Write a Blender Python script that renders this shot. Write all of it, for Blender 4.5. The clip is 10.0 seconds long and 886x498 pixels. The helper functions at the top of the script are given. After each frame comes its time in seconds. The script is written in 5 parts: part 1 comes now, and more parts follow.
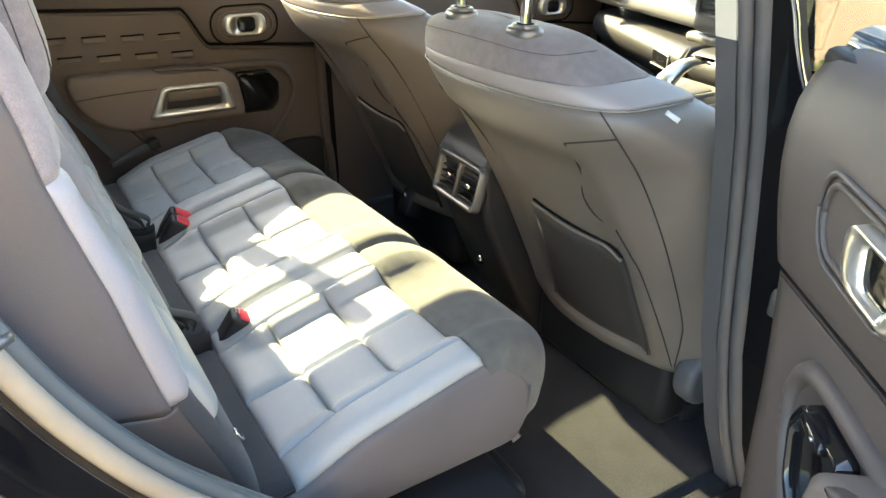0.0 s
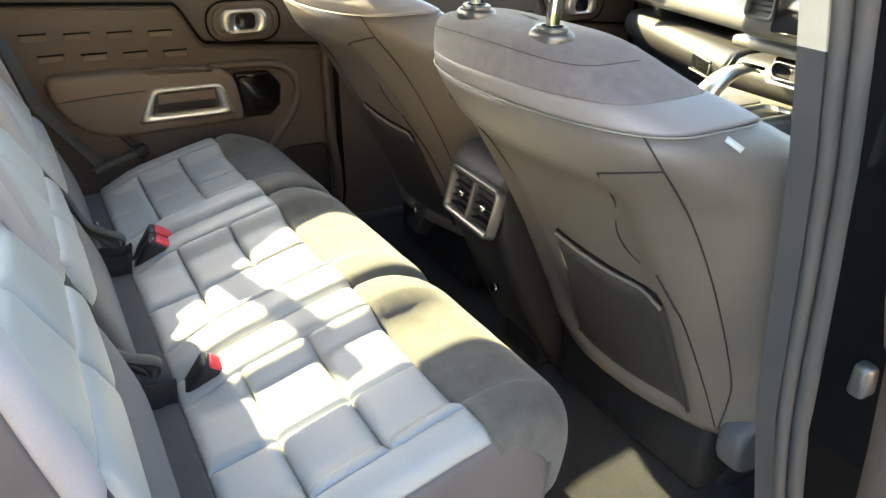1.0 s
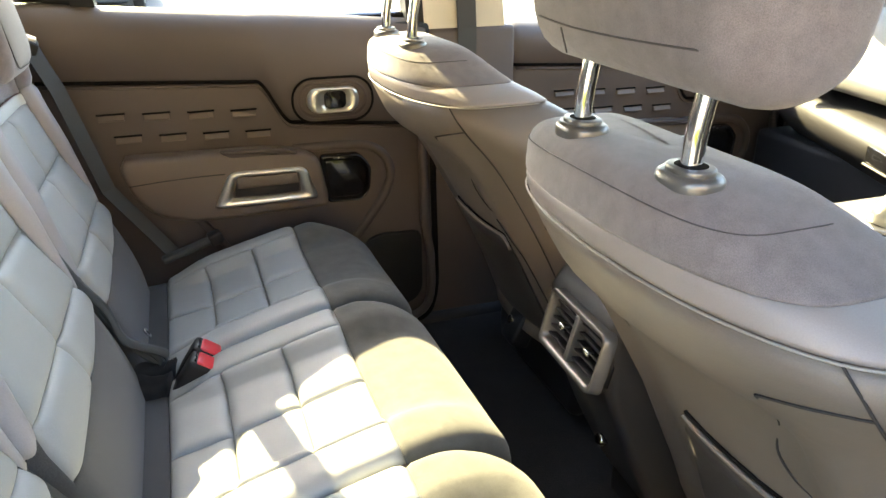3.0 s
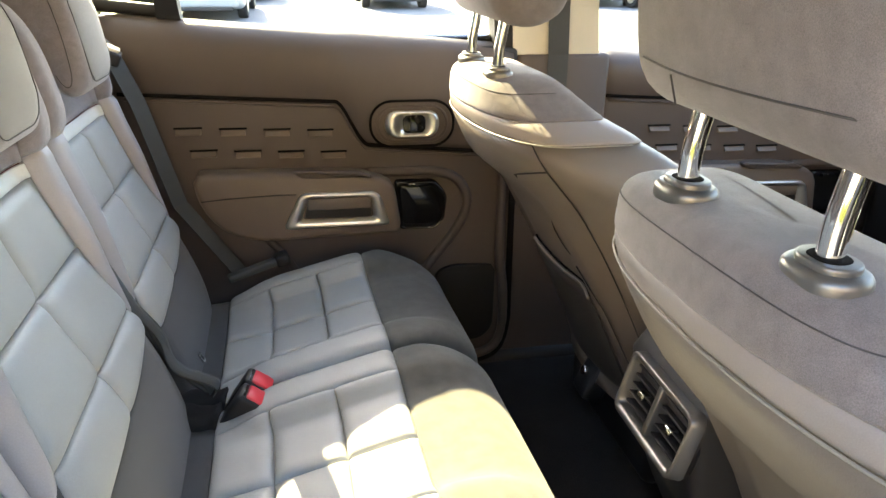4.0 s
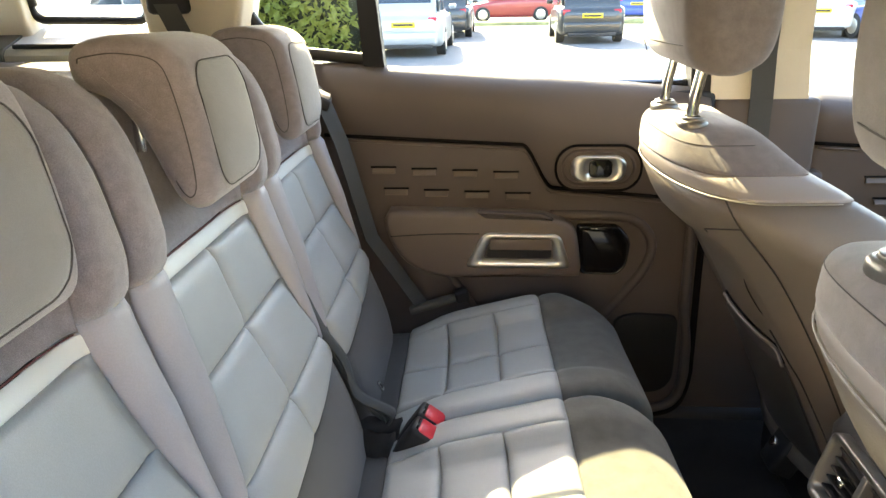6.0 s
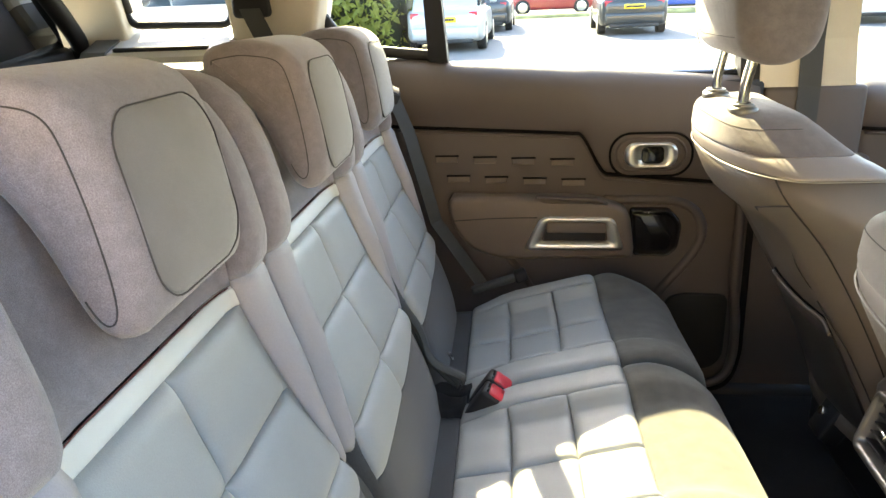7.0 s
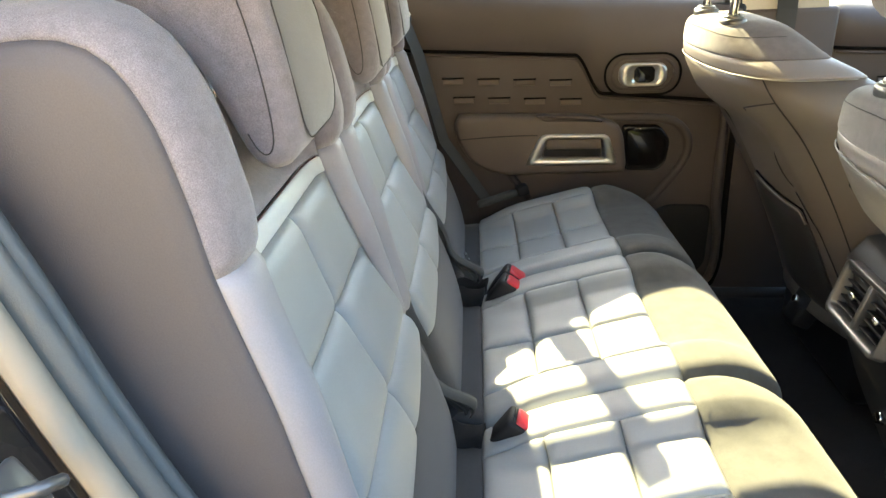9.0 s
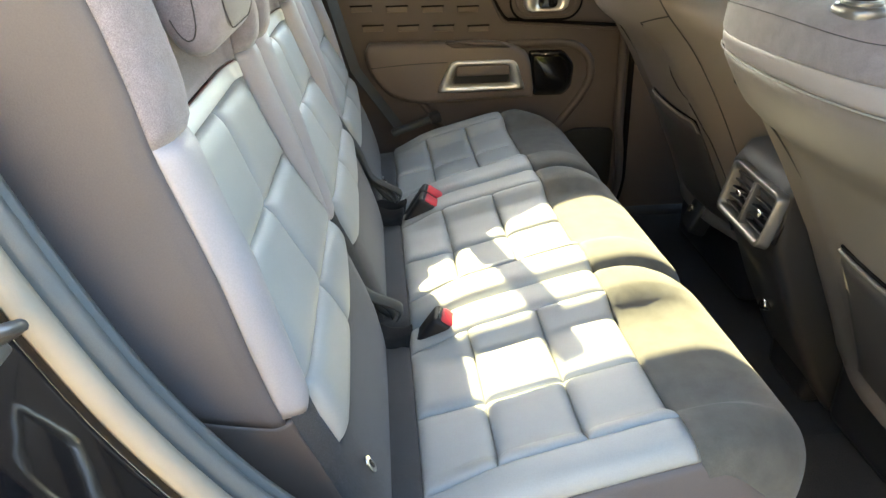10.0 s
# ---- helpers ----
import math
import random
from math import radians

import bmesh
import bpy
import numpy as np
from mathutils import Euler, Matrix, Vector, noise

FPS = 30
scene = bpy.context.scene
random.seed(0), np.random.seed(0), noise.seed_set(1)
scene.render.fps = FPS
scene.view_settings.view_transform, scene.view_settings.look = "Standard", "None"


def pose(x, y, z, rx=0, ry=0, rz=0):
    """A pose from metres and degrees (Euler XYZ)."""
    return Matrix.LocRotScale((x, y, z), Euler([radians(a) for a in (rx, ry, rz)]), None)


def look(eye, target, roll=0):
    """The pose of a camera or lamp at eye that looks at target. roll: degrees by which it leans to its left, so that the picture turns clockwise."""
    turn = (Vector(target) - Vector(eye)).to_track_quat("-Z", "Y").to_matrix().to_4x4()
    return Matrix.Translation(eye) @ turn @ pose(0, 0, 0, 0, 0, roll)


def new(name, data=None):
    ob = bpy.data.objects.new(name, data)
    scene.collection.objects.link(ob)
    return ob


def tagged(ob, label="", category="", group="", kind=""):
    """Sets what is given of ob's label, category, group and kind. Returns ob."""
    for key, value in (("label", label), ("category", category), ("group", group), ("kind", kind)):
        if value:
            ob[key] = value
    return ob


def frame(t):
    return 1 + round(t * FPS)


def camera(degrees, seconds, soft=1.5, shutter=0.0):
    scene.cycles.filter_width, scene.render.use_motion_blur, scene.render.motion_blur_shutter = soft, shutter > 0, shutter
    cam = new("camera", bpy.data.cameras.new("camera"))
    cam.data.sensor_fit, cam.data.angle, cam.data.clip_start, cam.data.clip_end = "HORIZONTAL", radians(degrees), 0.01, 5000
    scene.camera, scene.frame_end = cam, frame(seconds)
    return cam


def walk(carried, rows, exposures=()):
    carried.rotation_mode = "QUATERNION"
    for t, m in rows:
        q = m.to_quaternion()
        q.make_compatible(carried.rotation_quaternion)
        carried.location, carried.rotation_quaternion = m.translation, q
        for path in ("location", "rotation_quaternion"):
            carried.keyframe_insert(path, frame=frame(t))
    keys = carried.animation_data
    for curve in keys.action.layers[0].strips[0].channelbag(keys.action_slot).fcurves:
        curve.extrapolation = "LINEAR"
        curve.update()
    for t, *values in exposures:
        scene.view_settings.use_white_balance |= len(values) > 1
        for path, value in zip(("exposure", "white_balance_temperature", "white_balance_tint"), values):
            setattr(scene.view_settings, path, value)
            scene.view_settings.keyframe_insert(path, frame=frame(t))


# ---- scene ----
cam = camera(63.9, 10.0)
PATH = [
    (0, (0.029, -1.242, 1.374), (0.916, 0.29, 0.442), 0.7),
    (0.5, (0.068, -1.17, 1.349), (0.938, 0.366, 0.41), 1.1),
    (1, (0.135, -1.093, 1.346), (0.971, 0.463, 0.407), 1.0),
    (1.5, (0.199, -1.023, 1.347), (0.988, 0.568, 0.427), 0.9),
    (2, (0.248, -0.964, 1.347), (0.969, 0.675, 0.456), 0.2),
    (2.5, (0.274, -0.911, 1.35), (0.915, 0.78, 0.494), 0.3),
    (2.7, (0.283, -0.887, 1.354), (0.889, 0.825, 0.517), -0.2),
    (4, (0.332, -0.759, 1.36), (0.68, 1.05, 0.581), 0.9),
    (4.5, (0.331, -0.733, 1.368), (0.54, 1.111, 0.623), 1.1),
    (5, (0.336, -0.725, 1.37), (0.402, 1.144, 0.66), 0.8),
    (5.5, (0.342, -0.727, 1.373), (0.29, 1.146, 0.674), -0.0),
    (6, (0.333, -0.758, 1.383), (0.183, 1.111, 0.688), -1.2),
    (7.3, (0.275, -0.909, 1.4), (-0.001, 0.939, 0.689), -2.5),
    (7.5, (0.26, -0.932, 1.401), (-0.014, 0.915, 0.686), -2.1),
    (8, (0.228, -0.983, 1.401), (-0.036, 0.862, 0.674), -2.0),
    (8.5, (0.212, -1.02, 1.383), (-0.019, 0.814, 0.62), -2.3),
    (9, (0.212, -1.04, 1.36), (0.038, 0.773, 0.534), -2.7),
    (9.5, (0.215, -1.061, 1.335), (0.129, 0.726, 0.442), -3.2),
    (10, (0.2, -1.104, 1.319), (0.265, 0.652, 0.366), -2.0),
]
walk(cam, [(t, look(eye, target, roll)) for t, eye, target, roll in PATH],
     [(0.0, 3.96, 7150, 6), (2.5, 3.98, 7450, 9), (5.0, 3.93, 7500, 12), (7.5, 3.82, 7350, 9), (8.5, 3.80, 7350, 8), (9.5, 3.86, 7400, 5), (10.0, 3.96, 7450, 5)])

# ---- world, sun ----
SUN_WAY = Vector((0.435, -1.45, -0.955)).normalized()  # the way the sunlight travels
world = bpy.data.worlds.new("sky")
scene.world = world
world.use_nodes = True
wn = world.node_tree.nodes
sky = wn.new("ShaderNodeTexSky")
sky.sky_type = "NISHITA"
sky.sun_disc = False
sky.sun_elevation = math.asin(-SUN_WAY.z)
sky.sun_rotation = math.atan2(-SUN_WAY.x, -SUN_WAY.y)
wn["Background"].inputs["Strength"].default_value = 0.142
world.node_tree.links.new(sky.outputs["Color"], wn["Background"].inputs["Color"])
sun_data = bpy.data.lights.new("sun", "SUN")
sun_data.energy = 2.9
sun_data.angle = radians(0.5)
sun_data.color = (1.0, 0.92, 0.58)
sun = new("sun", sun_data)
sun.rotation_mode = "QUATERNION"
sun.rotation_quaternion = SUN_WAY.to_track_quat("-Z", "Y")

# ---- materials ----
def material(name, color, rough=0.6, metal=0.0, var=0.12, vscale=6.0, grain=0.0, gscale=900.0, bump=0.0, bscale=400.0,
             second=None, spec=0.5, sheen=0.0, coat=0.0, dist=0.0006, trans=0.0):
    m = bpy.data.materials.new(name)
    m.use_nodes = True
    nt = m.node_tree
    n, l = nt.nodes, nt.links
    b = n["Principled BSDF"]
    b.inputs["Roughness"].default_value = rough
    b.inputs["Metallic"].default_value = metal
    b.inputs["Specular IOR Level"].default_value = spec
    b.inputs["Sheen Weight"].default_value = sheen
    b.inputs["Coat Weight"].default_value = coat
    b.inputs["Transmission Weight"].default_value = trans
    tc = n.new("ShaderNodeTexCoord")
    big = n.new("ShaderNodeTexNoise")
    big.inputs["Scale"].default_value = vscale
    big.inputs["Detail"].default_value = 5
    l.new(tc.outputs["Object"], big.inputs["Vector"])
    ramp = n.new("ShaderNodeValToRGB")
    c = Vector(color)
    d = Vector(second) if second else c * (1 - var)
    e = c if second else c * (1 + var)
    ramp.color_ramp.elements[0].position, ramp.color_ramp.elements[1].position = 0.32, 0.68
    ramp.color_ramp.elements[0].color = (*d, 1)
    ramp.color_ramp.elements[1].color = (*e, 1)
    l.new(big.outputs["Fac"], ramp.inputs["Fac"])
    col = ramp.outputs["Color"]
    if grain:
        fine = n.new("ShaderNodeTexNoise")
        fine.inputs["Scale"].default_value = gscale
        fine.inputs["Detail"].default_value = 3
        l.new(tc.outputs["Object"], fine.inputs["Vector"])
        mr = n.new("ShaderNodeMapRange")
        mr.inputs["From Min"].default_value, mr.inputs["From Max"].default_value = 0.3, 0.7
        mr.inputs["To Min"].default_value, mr.inputs["To Max"].default_value = 1 - grain, 1 + grain
        l.new(fine.outputs["Fac"], mr.inputs["Value"])
        mx = n.new("ShaderNodeVectorMath")
        mx.operation = "SCALE"
        l.new(col, mx.inputs[0])
        l.new(mr.outputs["Result"], mx.inputs["Scale"])
        col = mx.outputs["Vector"]
    l.new(col, b.inputs["Base Color"])
    if bump:
        bn = n.new("ShaderNodeTexNoise")
        bn.inputs["Scale"].default_value = bscale
        bn.inputs["Detail"].default_value = 4
        l.new(tc.outputs["Object"], bn.inputs["Vector"])
        bp = n.new("ShaderNodeBump")
        bp.inputs["Strength"].default_value = bump
        bp.inputs["Distance"].default_value = dist
        l.new(bn.outputs["Fac"], bp.inputs["Height"])
        l.new(bp.outputs["Normal"], b.inputs["Normal"])
    return m


LEATHER = material("pale_blue_grey_leather", (0.335, 0.341, 0.330), 0.5, var=0.05, vscale=9, grain=0.04, gscale=700, bump=0.35, bscale=900)
BOLSTER = material("lilac_grey_leather", (0.325, 0.308, 0.318), 0.5, var=0.05, vscale=9, grain=0.05, gscale=700, bump=0.35, bscale=900)
STRIP = material("white_leather", (0.62, 0.62, 0.58), 0.5, var=0.04, vscale=9, bump=0.3, bscale=900)
FABRIC = material("grey_suede_cloth", (0.222, 0.200, 0.216), 0.95, var=0.09, vscale=90, grain=0.28, gscale=1300, bump=0.4, bscale=1500, sheen=0.3)
CAPCLOTH = material("front_seat_suede_cloth", (0.152, 0.136, 0.140), 0.95, var=0.11, vscale=60, grain=0.22, gscale=1300, bump=0.4, bscale=1500, sheen=0.2)
LEATHERCLOTH = material("pale_suede_cloth", (0.178, 0.171, 0.168), 0.9, var=0.06, vscale=22, grain=0.14, gscale=1500, bump=0.4, bscale=1500, sheen=0.3)
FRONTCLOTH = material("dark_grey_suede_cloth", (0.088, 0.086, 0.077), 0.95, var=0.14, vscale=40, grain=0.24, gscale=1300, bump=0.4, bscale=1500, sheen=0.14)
DARKCLOTH = material("charcoal_cloth", (0.040, 0.040, 0.042), 0.95, var=0.10, vscale=14, grain=0.3, gscale=800, bump=0.5, bscale=1200, sheen=0.2)
SKIRT = material("taupe_vinyl", (0.108, 0.094, 0.094), 0.6, var=0.07, vscale=7, grain=0.06, gscale=900, bump=0.4, bscale=900)
DOORVINYL = material("brown_grey_soft_plastic", (0.074, 0.058, 0.052), 0.55, var=0.06, vscale=5, grain=0.07, gscale=1100, bump=0.5, bscale=1100)
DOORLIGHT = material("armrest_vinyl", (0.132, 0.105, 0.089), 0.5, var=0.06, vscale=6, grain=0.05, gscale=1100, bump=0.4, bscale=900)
SEATBACK = material("front_seat_vinyl", (0.142, 0.120, 0.102), 0.46, var=0.07, vscale=6, grain=0.06, gscale=900, bump=0.45, bscale=800)
POCKET = material("dark_pocket_vinyl", (0.045, 0.040, 0.037), 0.5, var=0.08, vscale=6, grain=0.06, gscale=900, bump=0.45, bscale=800)
BAND = material("rose_grey_leather", (0.245, 0.217, 0.212), 0.5, var=0.05, vscale=8, grain=0.04, bump=0.35, bscale=900)
BLACK = material("black_plastic", (0.012, 0.012, 0.014), 0.55, spec=0.35, var=0.15, vscale=8, bump=0.3, bscale=900)
GLOSS = material("gloss_black_plastic", (0.008, 0.008, 0.009), 0.08, var=0.1, vscale=8)
GREYPLASTIC = material("grey_trim_plastic", (0.120, 0.126, 0.122), 0.5, var=0.07, vscale=6, grain=0.05, bump=0.4, bscale=900)
SEAL = material("rubber_door_seal", (0.33, 0.28, 0.215), 0.6, var=0.1, vscale=10, bump=0.3, bscale=500)
PILLARGREY = material("dark_grey_pillar_plastic", (0.075, 0.072, 0.075), 0.5, var=0.07, vscale=6, grain=0.06, bump=0.4, bscale=900)
PILLARSEAL = material("grey_rubber_seal", (0.085, 0.078, 0.078), 0.55, var=0.1, vscale=10, bump=0.3, bscale=500)
JAMB = material("black_jamb_paint", (0.004, 0.004, 0.005), 0.5, var=0.1, vscale=3, spec=0.12)
GAP = material("dark_joint", (0.006, 0.005, 0.005), 0.9, var=0.1, vscale=8, spec=0.1)
CARPET = material("dark_carpet", (0.016, 0.016, 0.018), 1.0, var=0.2, vscale=16, grain=0.6, gscale=420, bump=1.0, bscale=500, dist=0.003)
SILVER = material("satin_silver_trim", (0.62, 0.60, 0.55), 0.28, metal=0.9, var=0.05, vscale=20)
CHROME = material("chrome", (0.8, 0.8, 0.8), 0.08, metal=1.0, var=0.03, vscale=20)
SATINGREY = material("satin_dark_metal", (0.17, 0.165, 0.16), 0.38, metal=0.7, var=0.06, vscale=20)
DARKBOOT = material("black_boot_cloth", (0.010, 0.010, 0.011), 0.8, var=0.2, vscale=30, grain=0.2, bump=0.5, bscale=900, spec=0.3)
COVER = material("brown_grey_cover_cloth", (0.060, 0.052, 0.046), 0.8, var=0.08, vscale=8, grain=0.1, bump=0.3, bscale=900)
RED = material("red_plastic", (0.62, 0.03, 0.045), 0.35, var=0.08, vscale=30)
CREAM = material("cream_pillar_cloth", (0.62, 0.57, 0.46), 0.85, var=0.05, vscale=8, grain=0.06, bump=0.3, bscale=900)
WEBBING = material("seat_belt_webbing", (0.05, 0.053, 0.053), 0.7, var=0.1, vscale=10, grain=0.3, gscale=1500, bump=0.5, bscale=1500)
PAINT = material("black_car_paint", (0.006, 0.006, 0.007), 0.05, var=0.1, vscale=3, coat=1.0, bump=0.04, bscale=12, dist=0.002)
DASH = material("dash_plastic", (0.125, 0.12, 0.107), 0.5, var=0.05, vscale=5, grain=0.06, bump=0.5, bscale=900)
DASHLOW = material("glovebox_plastic", (0.024, 0.022, 0.021), 0.5, var=0.05, vscale=5, grain=0.06, bump=0.5, bscale=900)
DASHDARK = material("dark_dash_plastic", (0.05, 0.05, 0.05), 0.5, var=0.1, vscale=5, grain=0.06, bump=0.5, bscale=900)
THREAD = material("seam_thread", (0.022, 0.02, 0.02), 0.8, var=0.1, vscale=40)
GREYTHREAD = material("grey_seam_thread", (0.055, 0.05, 0.052), 0.8, var=0.1, vscale=40)
REDTHREAD = material("dark_red_thread", (0.12, 0.035, 0.035), 0.8, var=0.1, vscale=40)
PIPING = material("pale_piping", (0.25, 0.235, 0.21), 0.5, var=0.08, vscale=40)
ASPHALT = material("sunlit_asphalt", (0.135, 0.133, 0.130), 0.95, var=0.12, vscale=0.4, grain=0.25, gscale=60, bump=0.5, bscale=80, dist=0.004)


def glass_material(name, tint, mix):
    m = bpy.data.materials.new(name)
    m.use_nodes = True
    n, l = m.node_tree.nodes, m.node_tree.links
    n.remove(n["Principled BSDF"])
    tr, gl, mx = n.new("ShaderNodeBsdfTransparent"), n.new("ShaderNodeBsdfGlossy"), n.new("ShaderNodeMixShader")
    fr = n.new("ShaderNodeFresnel")
    fr.inputs["IOR"].default_value = mix
    tr.inputs["Color"].default_value = (*tint, 1)
    gl.inputs["Roughness"].default_value = 0.02
    l.new(fr.outputs["Fac"], mx.inputs["Fac"])
    l.new(tr.outputs["BSDF"], mx.inputs[1])
    l.new(gl.outputs["BSDF"], mx.inputs[2])
    l.new(mx.outputs["Shader"], n["Material Output"].inputs["Surface"])
    return m


GLASS = glass_material("clear_window_glass", (0.93, 0.96, 0.94), 1.30)
SIDEGLASS = glass_material("side_window_glass", (0.80, 0.85, 0.83), 1.75)
TINTED = glass_material("tinted_window_glass", (0.10, 0.11, 0.10), 1.35)
WINDOWGLOSS = material("reflecting_side_glass", (0.02, 0.022, 0.022), 0.03, var=0.1, vscale=2, spec=1.0, coat=1.0)
CARGLASS = material("dark_car_glass", (0.03, 0.045, 0.055), 0.06, var=0.2, vscale=2)


def leaf_material(name, color, second):
    m = material(name, color, 0.6, vscale=0.9, second=second, grain=0.3, gscale=7)
    n, l = m.node_tree.nodes, m.node_tree.links
    b = n["Principled BSDF"]
    tl, mx = n.new("ShaderNodeBsdfTranslucent"), n.new("ShaderNodeMixShader")
    src = b.inputs["Base Color"].links[0].from_socket
    l.new(src, tl.inputs["Color"])
    mx.inputs["Fac"].default_value = 0.65
    l.new(b.outputs["BSDF"], mx.inputs[1])
    l.new(tl.outputs["BSDF"], mx.inputs[2])
    l.new(mx.outputs["Shader"], n["Material Output"].inputs["Surface"])
    return m

# ---- mesh helpers ----
def part(name, bm, mat, parent=None, label="", smooth=True):
    me = bpy.data.meshes.new(name)
    bmesh.ops.recalc_face_normals(bm, faces=bm.faces)
    bm.to_mesh(me)
    bm.free()
    if smooth:
        me.shade_smooth()
    me.materials.append(mat)
    ob = new(name, me)
    ob.parent = parent
    if label:
        ob["label"] = label
    return ob


def thing(name, label, category, group="", kind="", at=(0, 0, 0)):
    ob = new(name)
    ob.empty_display_size = 0.05
    ob.matrix_basis = pose(*at)
    return tagged(ob, label, category, group, kind)


def spline(pts, n=8, closed=False):
    """Catmull-Rom through the points."""
    p = [Vector(q) for q in pts]
    k = len(p)
    out = []
    for i in range(k if closed else k - 1):
        a, b, c, d = ((p[(i - 1) % k], p[i], p[(i + 1) % k], p[(i + 2) % k]) if closed else
                      (p[max(i - 1, 0)], p[i], p[i + 1], p[min(i + 2, k - 1)]))
        for j in range(n):
            t = j / n
            out.append(0.5 * ((2 * b) + (c - a) * t + (2 * a - 5 * b + 4 * c - d) * t * t + (3 * b - a - 3 * c + d) * t ** 3))
    if not closed:
        out.append(p[-1])
    return out


def loft(rings, cap=True, closed=True, bm=None):
    bm = bm or bmesh.new()
    rows = [[bm.verts.new(q) for q in r] for r in rings]
    n = len(rows[0])
    for a, b in zip(rows, rows[1:]):
        for i in range(n if closed else n - 1):
            j = (i + 1) % n
            bm.faces.new((a[i], a[j], b[j], b[i]))
    if cap:
        for r in (rows[0], rows[-1]):
            bm.faces.new(r)
    return bm


def inset(poly, d):
    """A closed outline moved inwards by d (outline runs anticlockwise)."""
    out = []
    k = len(poly)
    for i in range(k):
        a, b, c = poly[i - 1], poly[i], poly[(i + 1) % k]
        t = (c - a)
        if t.length < 1e-9:
            out.append(b.copy())
            continue
        t.normalize()
        out.append(b + Vector((-t.y, t.x)) * d)
    return out


def area2(poly):
    return sum(a.x * b.y - b.x * a.y for a, b in zip(poly, poly[1:] + poly[:1])) / 2


def evenly(poly, n=0):
    """A closed outline with its points spread evenly."""
    n = n or max(len(poly), 44)
    cum = [0.0]
    for a, b in zip(poly, poly[1:] + poly[:1]):
        cum.append(cum[-1] + (b - a).length)
    out = []
    for k in range(n):
        s = cum[-1] * k / n
        i = min(int(np.searchsorted(cum, s, side="right")) - 1, len(poly) - 1)
        out.append(poly[i].lerp(poly[(i + 1) % len(poly)], (s - cum[i]) / max(cum[i + 1] - cum[i], 1e-9)))
    return out


def pad(profile, h0, h1, r, place, steps=4, bm=None):
    """A cushion: the outline swept from h0 to h1, its two ends rounded by r. place(a, b, h) gives the point."""
    poly = evenly([Vector(q) for q in profile])
    if area2(poly) < 0:
        poly.reverse()
    levels = [(h0 + r * (1 - math.cos(math.pi / 2 * k / steps)), r * (1 - math.sin(math.pi / 2 * k / steps))) for k in range(steps + 1)]
    levels += [(h1 - (h - h0), d) for h, d in reversed(levels)]
    return loft([[place(q.x, q.y, h) for q in inset(poly, d)] for h, d in levels], bm=bm)


def rounded(w, h, r, n=5, cx=0.0, cy=0.0):
    """A rounded rectangle's outline."""
    out = []
    for sx, sy, a0 in ((1, 1, 0), (-1, 1, 90), (-1, -1, 180), (1, -1, 270)):
        for k in range(n + 1):
            a = radians(a0 + 90 * k / n)
            out.append(Vector((cx + sx * (w / 2 - r) + r * math.cos(a), cy + sy * (h / 2 - r) + r * math.sin(a))))
    return out


def box(lo, hi, r=0.004, seg=2, bm=None):
    b2 = bmesh.new()
    bmesh.ops.create_cube(b2, size=1)
    lo, hi = Vector(lo), Vector(hi)
    for v in b2.verts:
        v.co = Vector(((lo[i] + hi[i]) / 2 + v.co[i] * (hi[i] - lo[i]) for i in range(3)))
    if r:
        bmesh.ops.bevel(b2, geom=b2.edges, offset=min(r, 0.45 * min(hi - lo)), segments=seg, profile=0.5, affect="EDGES")
    if bm is None:
        return b2
    return merge(bm, b2)


def merge(bm, other):
    me = bpy.data.meshes.new("tmp")
    other.to_mesh(me)
    other.free()
    bm.from_mesh(me)
    bpy.data.meshes.remove(me)
    return bm


def moved(bm, m):
    bmesh.ops.transform(bm, matrix=m, verts=bm.verts)
    return bm


def tube(points, r, n=8, bm=None):
    pts = [Vector(p) for p in points]
    rings = []
    up = Vector((0.13, 0.21, 1))
    for i, p in enumerate(pts):
        d = (pts[min(i + 1, len(pts) - 1)] - pts[max(i - 1, 0)]).normalized()
        s = d.cross(up)
        if s.length < 0.05:
            s = d.cross(Vector((1, 0.3, 0)))
        s.normalize()
        t = s.cross(d)
        rings.append([p + (s * math.cos(2 * math.pi * k / n) + t * math.sin(2 * math.pi * k / n)) * r for k in range(n)])
    return loft(rings, bm=bm)


STEPS = (0.0, 0.02, 0.05, 0.1, 0.17, 0.27, 0.38, 0.5, 0.62, 0.73, 0.83, 0.9, 0.95, 0.98, 1.0)


